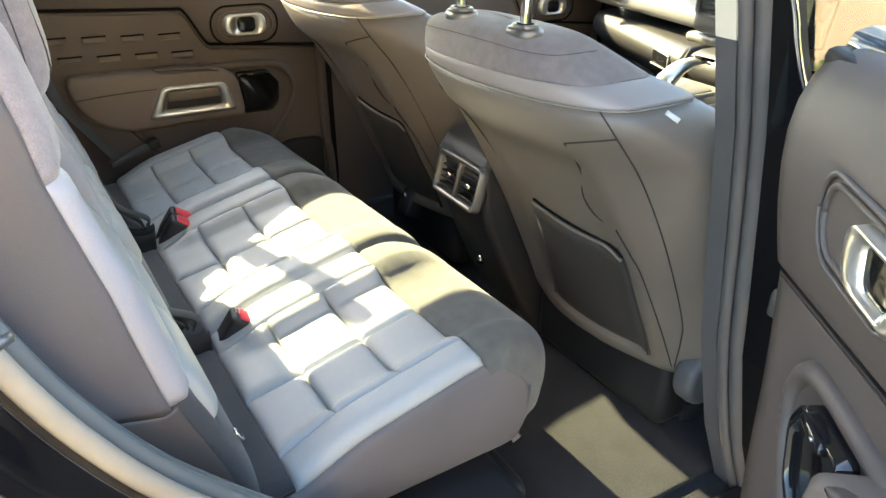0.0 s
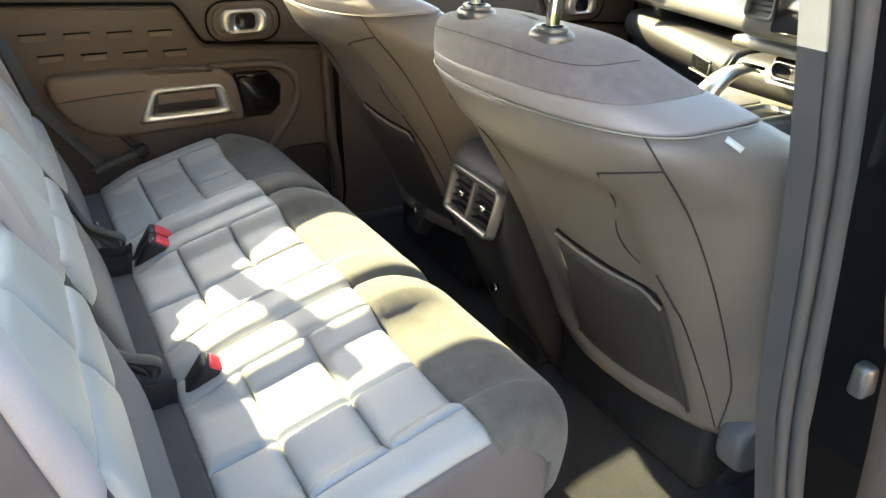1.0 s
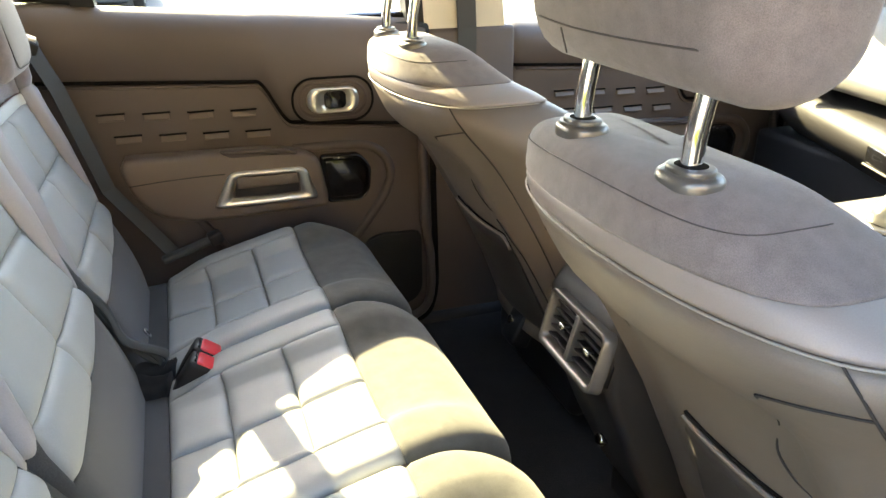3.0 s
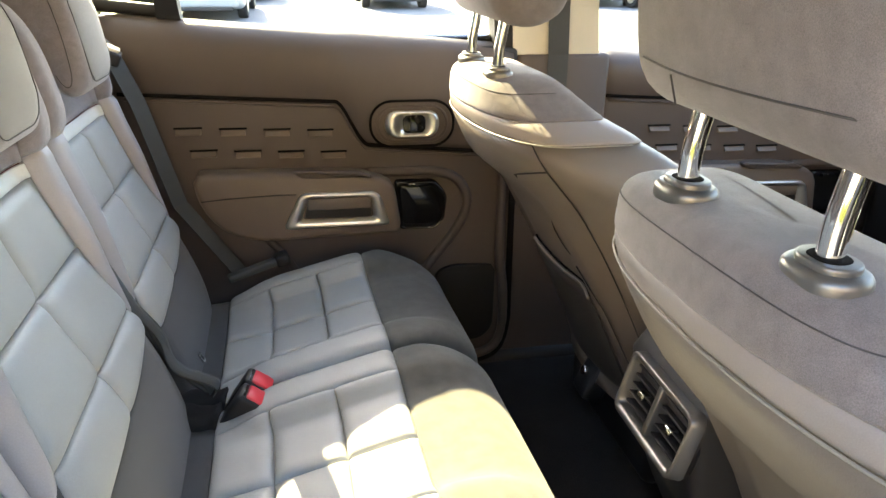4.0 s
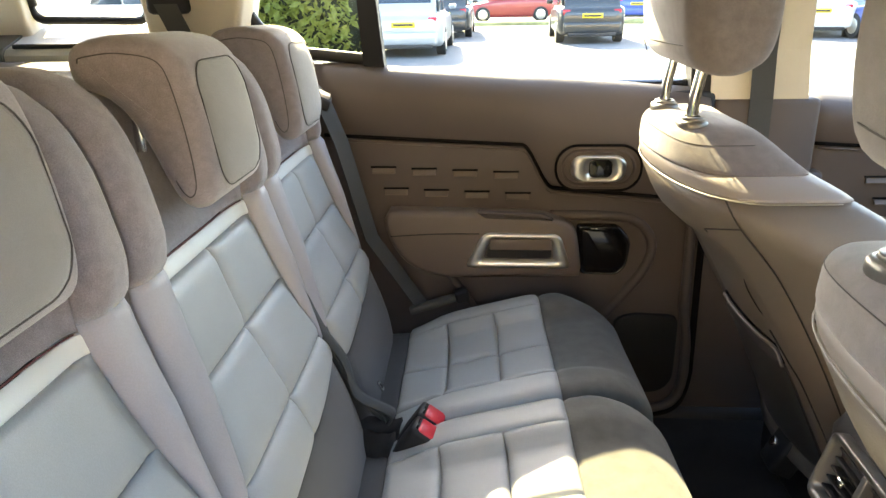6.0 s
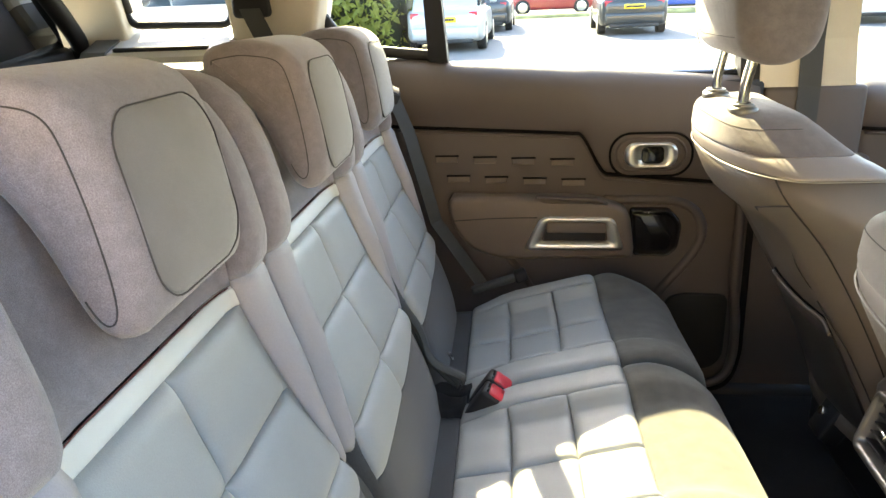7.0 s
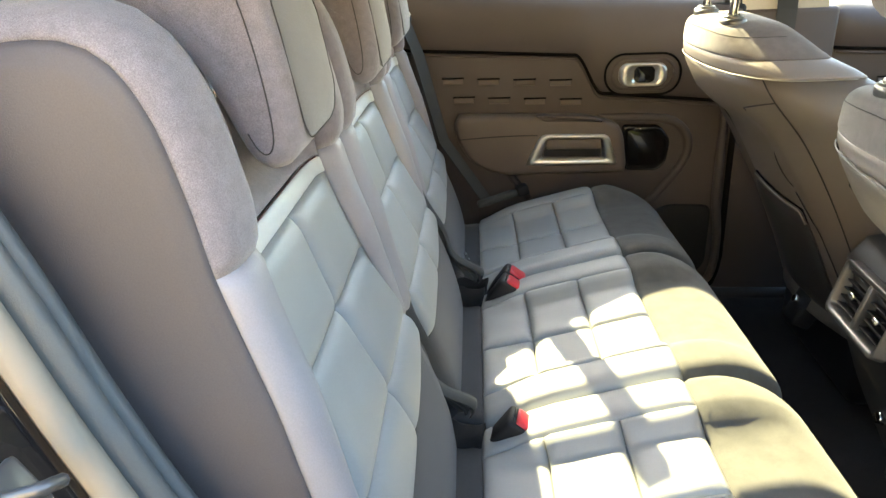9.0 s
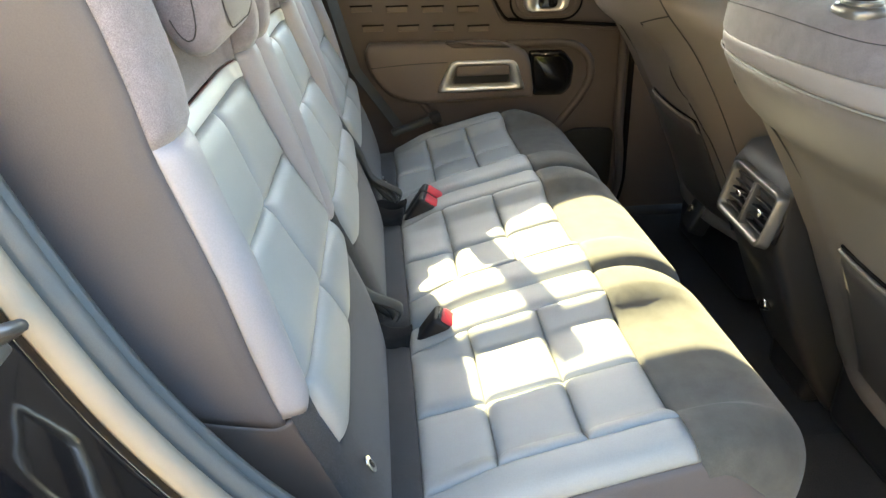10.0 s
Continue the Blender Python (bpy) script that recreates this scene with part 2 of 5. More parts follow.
def patch(fn, u0, u1, v0, v1, puff=0.008, edge=0.02, deep=0.018, side=1, nu=STEPS, nv=STEPS, wrinkle=0.0):
    """A padded panel on the surface fn(u, v): puffed in the middle, drawn in along its seams. u0, u1 (or v0, v1) may be functions of the other's fraction."""
    bm = bmesh.new()
    lu, lv = len(nu), len(nv)

    def at(a, b):
        uu0 = u0(b) if callable(u0) else u0
        uu1 = u1(b) if callable(u1) else u1
        u = uu0 + (uu1 - uu0) * a
        v = v0 + (v1 - v0) * b
        return u, v, uu1 - uu0
    grid = []
    for a in nu:
        row = []
        for b in nv:
            u, v, span = at(a, b)
            p = fn(u, v)
            e = 0.002
            n = (fn(u + e, v) - fn(u - e, v)).cross(fn(u, v + e) - fn(u, v - e))
            n = n.normalized() * side
            du, dv = min(a, 1 - a) * abs(span), min(b, 1 - b) * abs(v1 - v0)
            k = (1 - (1 - min(du / edge, 1)) ** 2) * (1 - (1 - min(dv / edge, 1)) ** 2)
            h = puff * math.sqrt(max(k, 0))
            if wrinkle:
                h += wrinkle * (noise.noise(p * 9.0) + 0.5 * noise.noise(p * 23.0)) * k
            row.append((p, n, h))
        grid.append(row)
    vs = [[bm.verts.new(p + n * h) for p, n, h in row] for row in grid]
    lo = [[None] * lv for _ in range(lu)]
    for i in range(lu):
        for j in range(lv):
            if i in (0, lu - 1) or j in (0, lv - 1):
                p, n, h = grid[i][j]
                lo[i][j] = bm.verts.new(p - n * deep)
    for i in range(lu - 1):
        for j in range(lv - 1):
            bm.faces.new((vs[i][j], vs[i + 1][j], vs[i + 1][j + 1], vs[i][j + 1]))
    for i in range(lu - 1):
        for j in (0, lv - 1):
            bm.faces.new((vs[i][j], vs[i + 1][j], lo[i + 1][j], lo[i][j]))
    for j in range(lv - 1):
        for i in (0, lu - 1):
            bm.faces.new((vs[i][j], vs[i][j + 1], lo[i][j + 1], lo[i][j]))
    return bm


class Profile:
    """A smooth line in (x, z), by its length s."""
    def __init__(self, pts):
        p = spline([(x, z, 0) for x, z in pts], 10)
        self.p = p
        self.s = [0.0]
        for a, b in zip(p, p[1:]):
            self.s.append(self.s[-1] + (b - a).length)

    def __call__(self, s):
        if s <= 0:
            d = (self.p[1] - self.p[0]).normalized()
            return self.p[0] + d * s
        if s >= self.s[-1]:
            d = (self.p[-1] - self.p[-2]).normalized()
            return self.p[-1] + d * (s - self.s[-1])
        i = int(np.searchsorted(self.s, s)) - 1
        i = max(i, 0)
        return self.p[i].lerp(self.p[i + 1], (s - self.s[i]) / (self.s[i + 1] - self.s[i]))

    def where(self, value, axis, after=0.0):
        """The length at which x (axis 0) or z (axis 1) first passes the value."""
        for i in range(len(self.p) - 1):
            a, b = self.p[i][axis], self.p[i + 1][axis]
            if self.s[i] >= after and (a - value) * (b - value) <= 0 and a != b:
                return self.s[i] + (value - a) / (b - a) * (self.s[i + 1] - self.s[i])
        return self.s[-1]


def ease(k):
    k = min(max(k, 0.0), 1.0)
    return k * k * (3 - 2 * k)

# ---- rear seats ----
CUSHION = Profile([(0.085, 0.692), (0.19, 0.700), (0.27, 0.716), (0.37, 0.741), (0.465, 0.763), (0.54, 0.772), (0.585, 0.762),
                   (0.612, 0.735), (0.616, 0.695), (0.605, 0.645)])
BACK = Profile([(-0.20, 1.25), (-0.15, 1.275), (-0.095, 1.288), (-0.05, 1.284), (-0.026, 1.25), (-0.012, 1.19), (0.0, 1.12), (0.036, 1.007),
                (0.078, 0.916), (0.115, 0.83), (0.14, 0.75), (0.15, 0.68)])


WIDE = [0, 0.008, 0.016, 0.024, 0.032, 0.042, 0.054, 0.068, 0.085, 0.11, 0.14, 0.17, 0.2, 0.24, 0.3, 0.4, 0.5, 0.6, 0.7, 0.76, 0.8, 0.83, 0.86, 0.89, 0.915, 0.932, 0.946, 0.958, 0.968, 0.976, 0.984, 0.992, 1]


def edge_drop(d, r):
    return 0.0 if d >= r else r - math.sqrt(max(r * r - (r - max(d, 0)) ** 2, 0))


def rear_seat(y0, y1, b0, b1, outer, k0, k1, back_by=0.0):
    """One rear seat: cushion between y0 and y1, backrest between k0 and k1, cushion bolsters b0 and b1 wide; outer: -1, 0 or 1, the side that meets a door."""
    seat = thing("quilted_seat", "grey leather and suede-cloth rear seat with quilted panels", "seat", "three rear seats", at=((0.2, (y0 + y1) / 2, 0.5)))
    base = Vector((0.2, (y0 + y1) / 2, 0.5))

    lean = Matrix.Identity(4)
    lean[2][1] = -0.035  # the bench stands a little lower towards the far door

    def finish(bm):
        return moved(bm, lean @ Matrix.Translation(-base))

    def cushion(u, v):
        p = CUSHION(u)
        q = CUSHION(u + 0.004)
        t = (q - p).normalized()
        n = Vector((-t.y, t.x))
        top = 1 - ease((u - 0.42) / 0.12)
        rise = 0.027 * top * (0.10 + 0.90 * ease((u - 0.08) / 0.13)) * max(ease(1 - (v - y0 - b0) / 0.035) if v > y0 + b0 else 1, ease(1 - (y1 - b1 - v) / 0.035) if v < y1 - b1 else 1)
        over = max(y0 - v, v - y1, 0.0)
        v = min(max(v, y0), y1)
        h = rise - edge_drop(min(v - y0, y1 - v), 0.024)
        q = Vector((p.x + n.x * h, v, p.y + n.y * h))
        for d, door_side in ((v - y0, outer < 0), (y1 - v, outer > 0)):
            deep, reach = (0.052, 0.085) if door_side else (0.022, 0.05)
            q.x -= deep * max(1 - d / reach, 0) ** 2 * ease((q.x - 0.46) / 0.11)
        if over:
            k = min(over / 0.13, 1)
            q.x -= 0.03 * k * ease((q.x - 0.48) / 0.12)
            q.z += (min(q.z - 0.005, 0.615 + 0.03 * ease((q.x - 0.5) / 0.1)) - q.z) * k
            q.y += math.copysign(0.010 * math.sin(math.pi * k), v - (y0 + y1) / 2)
        return q
    s = [CUSHION.where(x, 0) for x in (0.185, 0.272, 0.37, 0.465)]
    end = CUSHION.s[-1]
    mid = (y0 + b0 + y1 - b1) / 2
    part("cushion_back_strip", finish(patch(cushion, 0.0, s[0], y0 + 0.004, y1 - 0.004, 0.004, 0.02)), DARKCLOTH, seat, "charcoal cloth strip")
    for k in range(3):
        for a, b in ((y0 + b0, mid), (mid, y1 - b1)):
            part("quilted_cushion_panel", finish(patch(cushion, s[k], s[k + 1], a, b, 0.011, 0.017, wrinkle=0.0012)), LEATHER, seat)
    part("cushion_bolster", finish(patch(cushion, s[0], s[3], y0 + 0.002, y0 + b0, 0.009, 0.018, wrinkle=0.001)), LEATHER, seat)
    part("cushion_bolster", finish(patch(cushion, s[0], s[3], y1 - b1, y1 - 0.002, 0.009, 0.018, wrinkle=0.001)), LEATHER, seat)
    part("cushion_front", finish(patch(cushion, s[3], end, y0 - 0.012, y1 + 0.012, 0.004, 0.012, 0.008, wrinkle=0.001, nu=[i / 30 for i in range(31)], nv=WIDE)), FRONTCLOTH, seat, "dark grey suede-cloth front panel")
    for va, vb in ((y0 - 0.13, y0 + 0.002), (y1 - 0.002, y1 + 0.13)):
        part("cushion_side", finish(patch(cushion, 0.03, end, va, vb, 0.003, 0.010, 0.006)), SKIRT, seat, "taupe vinyl side skirt")
    # backrest
    y0, y1 = k0, k1
    top = BACK.where(1.136, 1, 0.14)
    z1, z2, z3, z4 = (BACK.where(z, 1, 0.14) for z in (1.131, 1.110, 1.007, 0.906))
    zb = BACK.where(0.88, 1, 0.14)
    z5 = BACK.where(0.846, 1, 0.14)
    bend = BACK.s[-1]
    c0, c1 = 0.046, 0.046

    def back(u, v):
        p = BACK(u)
        q = BACK(u + 0.004)
        t = (q - p).normalized()
        n = Vector((-t.y, t.x))
        over = max(y0 - v, v - y1, 0.0)
        v = min(max(v, y0), y1)
        wide = 0.064 - 0.044 * min(max((u - z1) / (zb - z1), 0), 1) ** 1.25
        if v < y0 + c0:
            v = y0 + (v - y0) * wide / c0
        elif v > y1 - c1:
            v = y1 - (y1 - v) * wide / c1
        else:
            v = y0 + wide + (v - y0 - c0) * (y1 - y0 - 2 * wide) / (y1 - y0 - c0 - c1)
        inside = min(v - (y0 + wide), (y1 - wide) - v)
        shoulder = 1 - ease(inside / 0.022 + 0.62)
        upper = 1 - ease((u - z1 + 0.05) / 0.07)
        low = ease((u - zb + 0.02) / 0.06)
        taper = 1 - 0.85 * ease((u - zb + 0.17) / 0.17)
        h = shoulder * (0.024 * taper + 0.014 * upper) * (1 - 0.8 * low) - (0.032 * ease((u - 0.150) / 0.05) - 0.002) * upper * ease(inside / 0.05) - edge_drop(min(v - y0, y1 - v), 0.024 + 0.014 * ease((u - z1) / (zb - z1))) - 0.014 * upper * (ease(1 - (v - y0) / 0.09) * (outer < 0) + ease(1 - (y1 - v) / 0.09) * (outer > 0))
        q = Vector((p.x + n.x * h, v, p.y + n.y * h))
        if over:
            q += (Vector((-0.30, v, 1.0)) - q).normalized() * over
            q.y += math.copysign(0.008 * math.sin(math.pi * min(over / 0.17, 1)), v - (y0 + y1) / 2)
        return q
    cmid = (y0 + c0 + y1 - c1) / 2
    part("backrest_top", finish(patch(back, 0.0, z1, y0 + c0, y1 - c1, 0.003, 0.02)), FABRIC, seat, "grey suede-cloth upper backrest")
    part("backrest_stripe", finish(patch(back, z1 + 0.003, z2, y0 + c0 - 0.004, y1 - c1 + 0.004, 0.0015, 0.006)), STRIP, seat, "off-white leather stripe")
    part("stripe_stitching", finish(tube([back(z1 + 0.001, v) + Vector((0.003, 0, 0.001)) for v in np.linspace(y0 + c0 + 0.004, y1 - c1 - 0.004, 24)], 0.0008, 6)), REDTHREAD, seat, "fine dark red stitching")
    rows = [(z2, z3), (z3, z4)]
    for u0, u1 in rows:
        for a, b in ((y0 + c0, cmid), (cmid, y1 - c1)):
            part("quilted_back_panel", finish(patch(back, u0, u1, a, b, 0.0125, 0.022, wrinkle=0.0012)), LEATHER, seat)
    low_a, low_b = (lambda k: z5 + 0.008 - 0.008 * k * k), (lambda k: z5 - 0.026 * k * k)
    part("quilted_back_panel", finish(patch(back, z4, low_a, y0 + c0, cmid, 0.0125, 0.022, wrinkle=0.0012)), LEATHER, seat)
    part("quilted_back_panel", finish(patch(back, z4, low_b, cmid, y1 - c1, 0.0125, 0.022, wrinkle=0.0012)), LEATHER, seat)

    def low_edge(k):
        v = y0 + 0.004 + (y1 - y0 - 0.008) * k
        if v < cmid:
            return low_a(min(max((v - y0 - c0) / (cmid - y0 - c0), 0), 1))
        return low_b(min(max((v - cmid) / (y1 - c1 - cmid), 0), 1))
    part("backrest_base", finish(patch(back, lambda k: low_edge(k) + 0.002, bend, y0 + 0.004, y1 - 0.004, 0.002, 0.02)), DARKCLOTH, seat, "charcoal cloth lower backrest")
    part("bolster_foot", finish(patch(back, zb - 0.06, z5 + 0.03, y0 + 0.006, y0 + c0, 0.001, 0.01)), DARKCLOTH, seat)
    part("bolster_foot", finish(patch(back, zb - 0.06, z5 + 0.03, y1 - c1, y1 - 0.006, 0.001, 0.01)), DARKCLOTH, seat)
    for va, vb in ((y0 - 0.09, y0 + 0.006), (y1 - 0.006, y1 + 0.09)):
        part("hinge_cover", finish(patch(back, zb - 0.012, bend, va, vb, 0.001, 0.01)), DOORVINYL, seat, "brown-grey plastic hinge cover")
    wrap0, wrap1 = 0.002, 0.002
    for a, b, sg in ((y0 + wrap0, y0 + c0, 1), (y1 - c1, y1 - wrap1, -1)):
        def foot(k, sg=sg):
            k = k if sg > 0 else 1 - k
            return zb - 0.018 * (1 - k) ** 2 - 0.030 * k ** 3
        part("backrest_bolster", finish(patch(back, top, foot, a, b, 0.006, 0.02, wrinkle=0.001, nu=[i / 24 for i in range(25)])), BOLSTER, seat, "lilac-grey leather bolster")
        part("backrest_shoulder", finish(patch(back, 0.0, top, a, b, 0.005, 0.018, nu=[i / 26 for i in range(27)])), FABRIC, seat, "grey suede-cloth shoulder")
    for va, vb in ((y0 - 0.17, y0 + wrap0), (y1 - wrap1, y1 + 0.17)):
        part("backrest_side", finish(patch(back, 0.0, zb - 0.012, va, vb, 0.004, 0.010, nu=[i / 44 for i in range(45)], nv=WIDE)), SKIRT, seat, "taupe vinyl backrest side")

    def rear(u, v):
        p = BACK(u)
        return Vector((p.x - 0.13, v, p.y - 0.03))
    part("backrest_rear", finish(patch(rear, 0.02, bend, y0 + 0.02, y1 - 0.02, 0.002, 0.01, side=-1, deep=0.01)), BLACK, seat)
    # headrest, hooked over the top of the backrest
    yc, hw, rr = cmid + 0.028, 0.096, 0.020
    prof = spline([(0.030, 1.335), (0.010, 1.350), (-0.03, 1.357), (-0.070, 1.354), (-0.091, 1.347), (-0.098, 1.332), (-0.096, 1.312), (-0.085, 1.300), (-0.062, 1.290), (-0.042, 1.271),
                   (-0.029, 1.243), (-0.020, 1.209), (-0.009, 1.184), (0.008, 1.173), (0.028, 1.180), (0.040, 1.205), (0.043, 1.26), (0.039, 1.31)], 4, True)
    prof = [Vector((p.x + 0.13 * (1.245 - p.y) * ease((p.x + 0.075) / 0.06), p.y, 0)) for p in prof]
    crown = lambda a, b, h: Vector((a - 0.9 * (h - yc) ** 2 * ease((a + 0.02) / 0.05), h, b - 0.5 * (h - yc) ** 2 * ease((b - 1.32) / 0.03)))
    head = part("headrest", finish(pad([(p.x, p.y) for p in prof], yc - hw, yc + hw, rr, crown, 6)), FABRIC, seat, "hook-shaped grey suede-cloth headrest")
    front = ((1.186, 0.032), (1.20, 0.0385), (1.22, 0.0415), (1.26, 0.043), (1.295, 0.0405), (1.318, 0.0365), (1.33, 0.0325))

    def face(u, v):
        x = float(np.interp(u, [q[0] for q in front], [q[1] for q in front])) + 0.13 * (1.245 - u)
        return Vector((x - 0.9 * (v - yc) ** 2 + 0.0006, v, u))
    rim = rounded(0.150, 0.134, 0.036, 7, yc, 1.259)
    bm = bmesh.new()
    shrink = lambda k: [Vector((yc + (q.x - yc) * k, 1.257 + (q.y - 1.257) * k)) for q in rim]
    rings = [[face(q.y, q.x) + Vector((lift, 0, 0)) for q in shrink(k)] for k, lift in ((1.0, -0.006), (1.0, -0.0003), (0.97, 0.0006), (0.9, 0.0014), (0.75, 0.0018), (0.5, 0.002), (0.25, 0.002), (0.05, 0.002))]
    part("headrest_face", finish(loft(rings, bm=bm)), LEATHERCLOTH, head, "paler front face panel")
    edge = [face(q.y, q.x) + Vector((0.0009, 0, 0)) for q in shrink(1.012)]
    part("headrest_seam", finish(tube(edge + edge[:1], 0.0007, 6)), GREYTHREAD, head)
    poly = evenly([Vector((p.x, p.y)) for p in prof], 96)
    if area2(poly) < 0:
        poly.reverse()
    side_line = inset(poly, rr * 0.82)
    keep = [q for q in side_line if q.y > 1.327 or q.x > 0.002]
    start = min(range(len(keep)), key=lambda i: keep[i].x)
    keep = keep[start:] + keep[:start]
    if (keep[1] - keep[0]).length > 0.03:
        keep = [keep[0]] + keep[:0:-1]
    for yy in (yc - hw + 0.0002, yc + hw - 0.0002):
        part("headrest_seam", finish(tube([crown(q.x, q.y, yy) for q in keep], 0.0007, 6)), GREYTHREAD, head)
    head.location = (-back_by, 0, 0)
    for yy in (yc - 0.045, yc + 0.045):
        part("headrest_post", finish(tube([(-0.045, yy, 1.23), (-0.045, yy, 1.305)], 0.006)), CHROME, seat)
    return seat


SEAT_A = rear_seat(-0.607, -0.213, 0.055, 0.07, -1, -0.617, -0.200)
SEAT_M = rear_seat(-0.207, 0.216, 0.07, 0.07, 0, -0.195, 0.225, -0.010)
SEAT_C = rear_seat(0.222, 0.645, 0.07, 0.055, 1, 0.231, 0.650, -0.004)
for st, (x, y, z) in ((SEAT_A, (0.2, -0.41, 0.502)), (SEAT_M, (0.187, 0.0045, 0.488)), (SEAT_C, (0.170, 0.4335, 0.474))):
    st.matrix_basis = pose(x, y, z, 0, 0, 2.3)
SEAT_A["label"] = "grey quilted rear seat beside the open door"
SEAT_M["label"] = "grey quilted middle rear seat partly in sunshine"
SEAT_C["label"] = "grey quilted rear seat beside the closed door"


def buckle(at, turn, heads):
    b = thing("seat_belt_buckle", "black seat belt buckle with red button", "buckle", "seat belt buckles", at=(*at, 0, 0, turn))
    for k in range(heads):
        o = 0.042 * k
        m = pose(-0.004, o, -0.002, 0, -56, 0)
        body = part("housing", moved(box((-0.085, -0.0215, -0.026), (0.031, 0.0215, 0.0235), 0.007, 3), m), BLACK, b)
        part("release_button", moved(box((0.004, -0.0165, -0.021), (0.0338, 0.0165, 0.0125), 0.003, 2), m), RED, body, "red release button")
        part("tongue_slot", moved(box((0.0285, -0.014, 0.0140), (0.0312, 0.014, 0.0175), 0.0005, 1), m), GLOSS, body)
        rows = []
        for q, w, hh in zip(spline([(-0.130, o * 0.7 - 0.004, -0.030), (-0.100, o * 0.8, -0.022), (-0.070, o, -0.030), (-0.045, o, -0.024)], 4), np.linspace(0.030, 0.021, 13), np.linspace(0.020, 0.026, 13)):
            ripple = 1 + 0.07 * math.sin(len(rows) * 1.7)
            rows.append([Vector((q[0], q[1] + p.x, q[2] + p.y)) for p in rounded(2 * w * ripple, 2 * hh, 0.012, 4)])
        part("buckle_boot", loft(rows), DARKBOOT, b, "black fabric boot")
    return b


buckle((0.214, 0.182, 0.710), -8, 2)
buckle((0.224, -0.246, 0.716), -8, 1)
for yy in (-0.197, 0.229):
    sl = thing("belt_loop", "dark grey folded seat belt webbing tucked between seats", "seat belt", "belt loops between seats", at=(0.10, yy, 0.74))
    for k in range(3):
        rows = []
        for q in spline([(-0.075, 0.004, 0.20), (-0.047, 0.002, 0.135), (-0.018, -0.002 + 0.008 * k, 0.075), (0.004, 0.002 - 0.006 * k, 0.03), (0.030 + 0.012 * k, 0.006, -0.012), (0.05, 0.012, -0.035)], 6):
            q = Vector(q) + Vector((0.006 * k, 0.010 - 0.011 * k, 0.004 * k))
            w = 0.008 + 0.002 * k
            rows.append([q + Vector((-0.004, -w, -0.002)), q + Vector((-0.001, -w, 0)), q + Vector((0.002, 0, 0.002)), q + Vector((0.001, w, 0)), q + Vector((-0.002, w, -0.002)), q + Vector((-0.001, 0, 0))])
        part("strap", loft(rows), WEBBING, sl)


def isofix(at):
    t = thing("isofix_marker", "small round silver child-seat anchor tag on the backrest base", "marker", "child-seat anchor tags", at=(*at, 0, 62, 0))
    disc = rounded(0.013, 0.020, 0.006)
    part("disc", pad([(p.x, p.y) for p in disc], 0, 0.003, 0.001, lambda a, b, h: Vector((b, a, h))), CHROME, t)
    part("figure", pad([(p.x * 0.5, p.y * 0.5) for p in disc], 0.002, 0.0036, 0.0005, lambda a, b, h: Vector((b, a, h))), BLACK, t)


isofix((0.139, -0.585, 0.800))
isofix((0.130, 0.322, 0.722))
plinth = thing("seat_plinth", "black plastic plinth under the rear bench", "seat base", at=(0.35, 0, 0.45))
part("plinth_panel", moved(box((0.06, -0.66, 0.34), (0.53, 0.66, 0.56), 0.02), pose(-0.35, 0, -0.45)), BLACK, plinth)
part("plinth_cover", moved(box((0.44, -0.62, 0.36), (0.555, -0.30, 0.545), 0.025, 3), pose(-0.35, 0, -0.45)), BLACK, plinth)
anchor = thing("belt_anchor", "grey seat belt anchor strap beside the cushion", "seat belt", at=(0.20, 0.668, 0.725))
part("anchor_strap", moved(box((-0.06, -0.012, -0.008), (0.06, 0.012, 0.008), 0.005), pose(0, 0, 0, 0, -14, 12)), WEBBING, anchor)
part("anchor_plate", moved(box((0.045, -0.016, -0.012), (0.075, 0.016, 0.014), 0.005), pose(0, 0, 0, 0, -14, 12)), BLACK, anchor)

# ---- front seats ----
# height: rear face, half width, depth
SHAPE = [(0.40, 0.930, 0.22, 0.17), (0.52, 0.885, 0.235, 0.20), (0.65, 0.835, 0.252, 0.23), (0.80, 0.765, 0.266, 0.25), (0.92, 0.70, 0.272, 0.26),
         (1.00, 0.650, 0.270, 0.26), (1.05, 0.622, 0.262, 0.24), (1.09, 0.606, 0.248, 0.20), (1.12, 0.602, 0.236, 0.165), (1.14, 0.602, 0.233, 0.150), (1.164, 0.604, 0.229, 0.134),
         (1.173, 0.608, 0.223, 0.122), (1.179, 0.615, 0.214, 0.106), (1.183, 0.627, 0.20, 0.082), (1.185, 0.645, 0.178, 0.046)]


# half width on the driver side, where the shoulder slopes down
SHOULDER = [(0.40, 0.265), (0.52, 0.280), (0.65, 0.297), (0.80, 0.311), (0.92, 0.312), (1.00, 0.303), (1.05, 0.288), (1.09, 0.268), (1.10, 0.254), (1.112, 0.229), (1.128, 0.196),
            (1.14, 0.180), (1.1525, 0.163), (1.164, 0.144), (1.177, 0.116), (1.183, 0.095), (1.185, 0.080)]


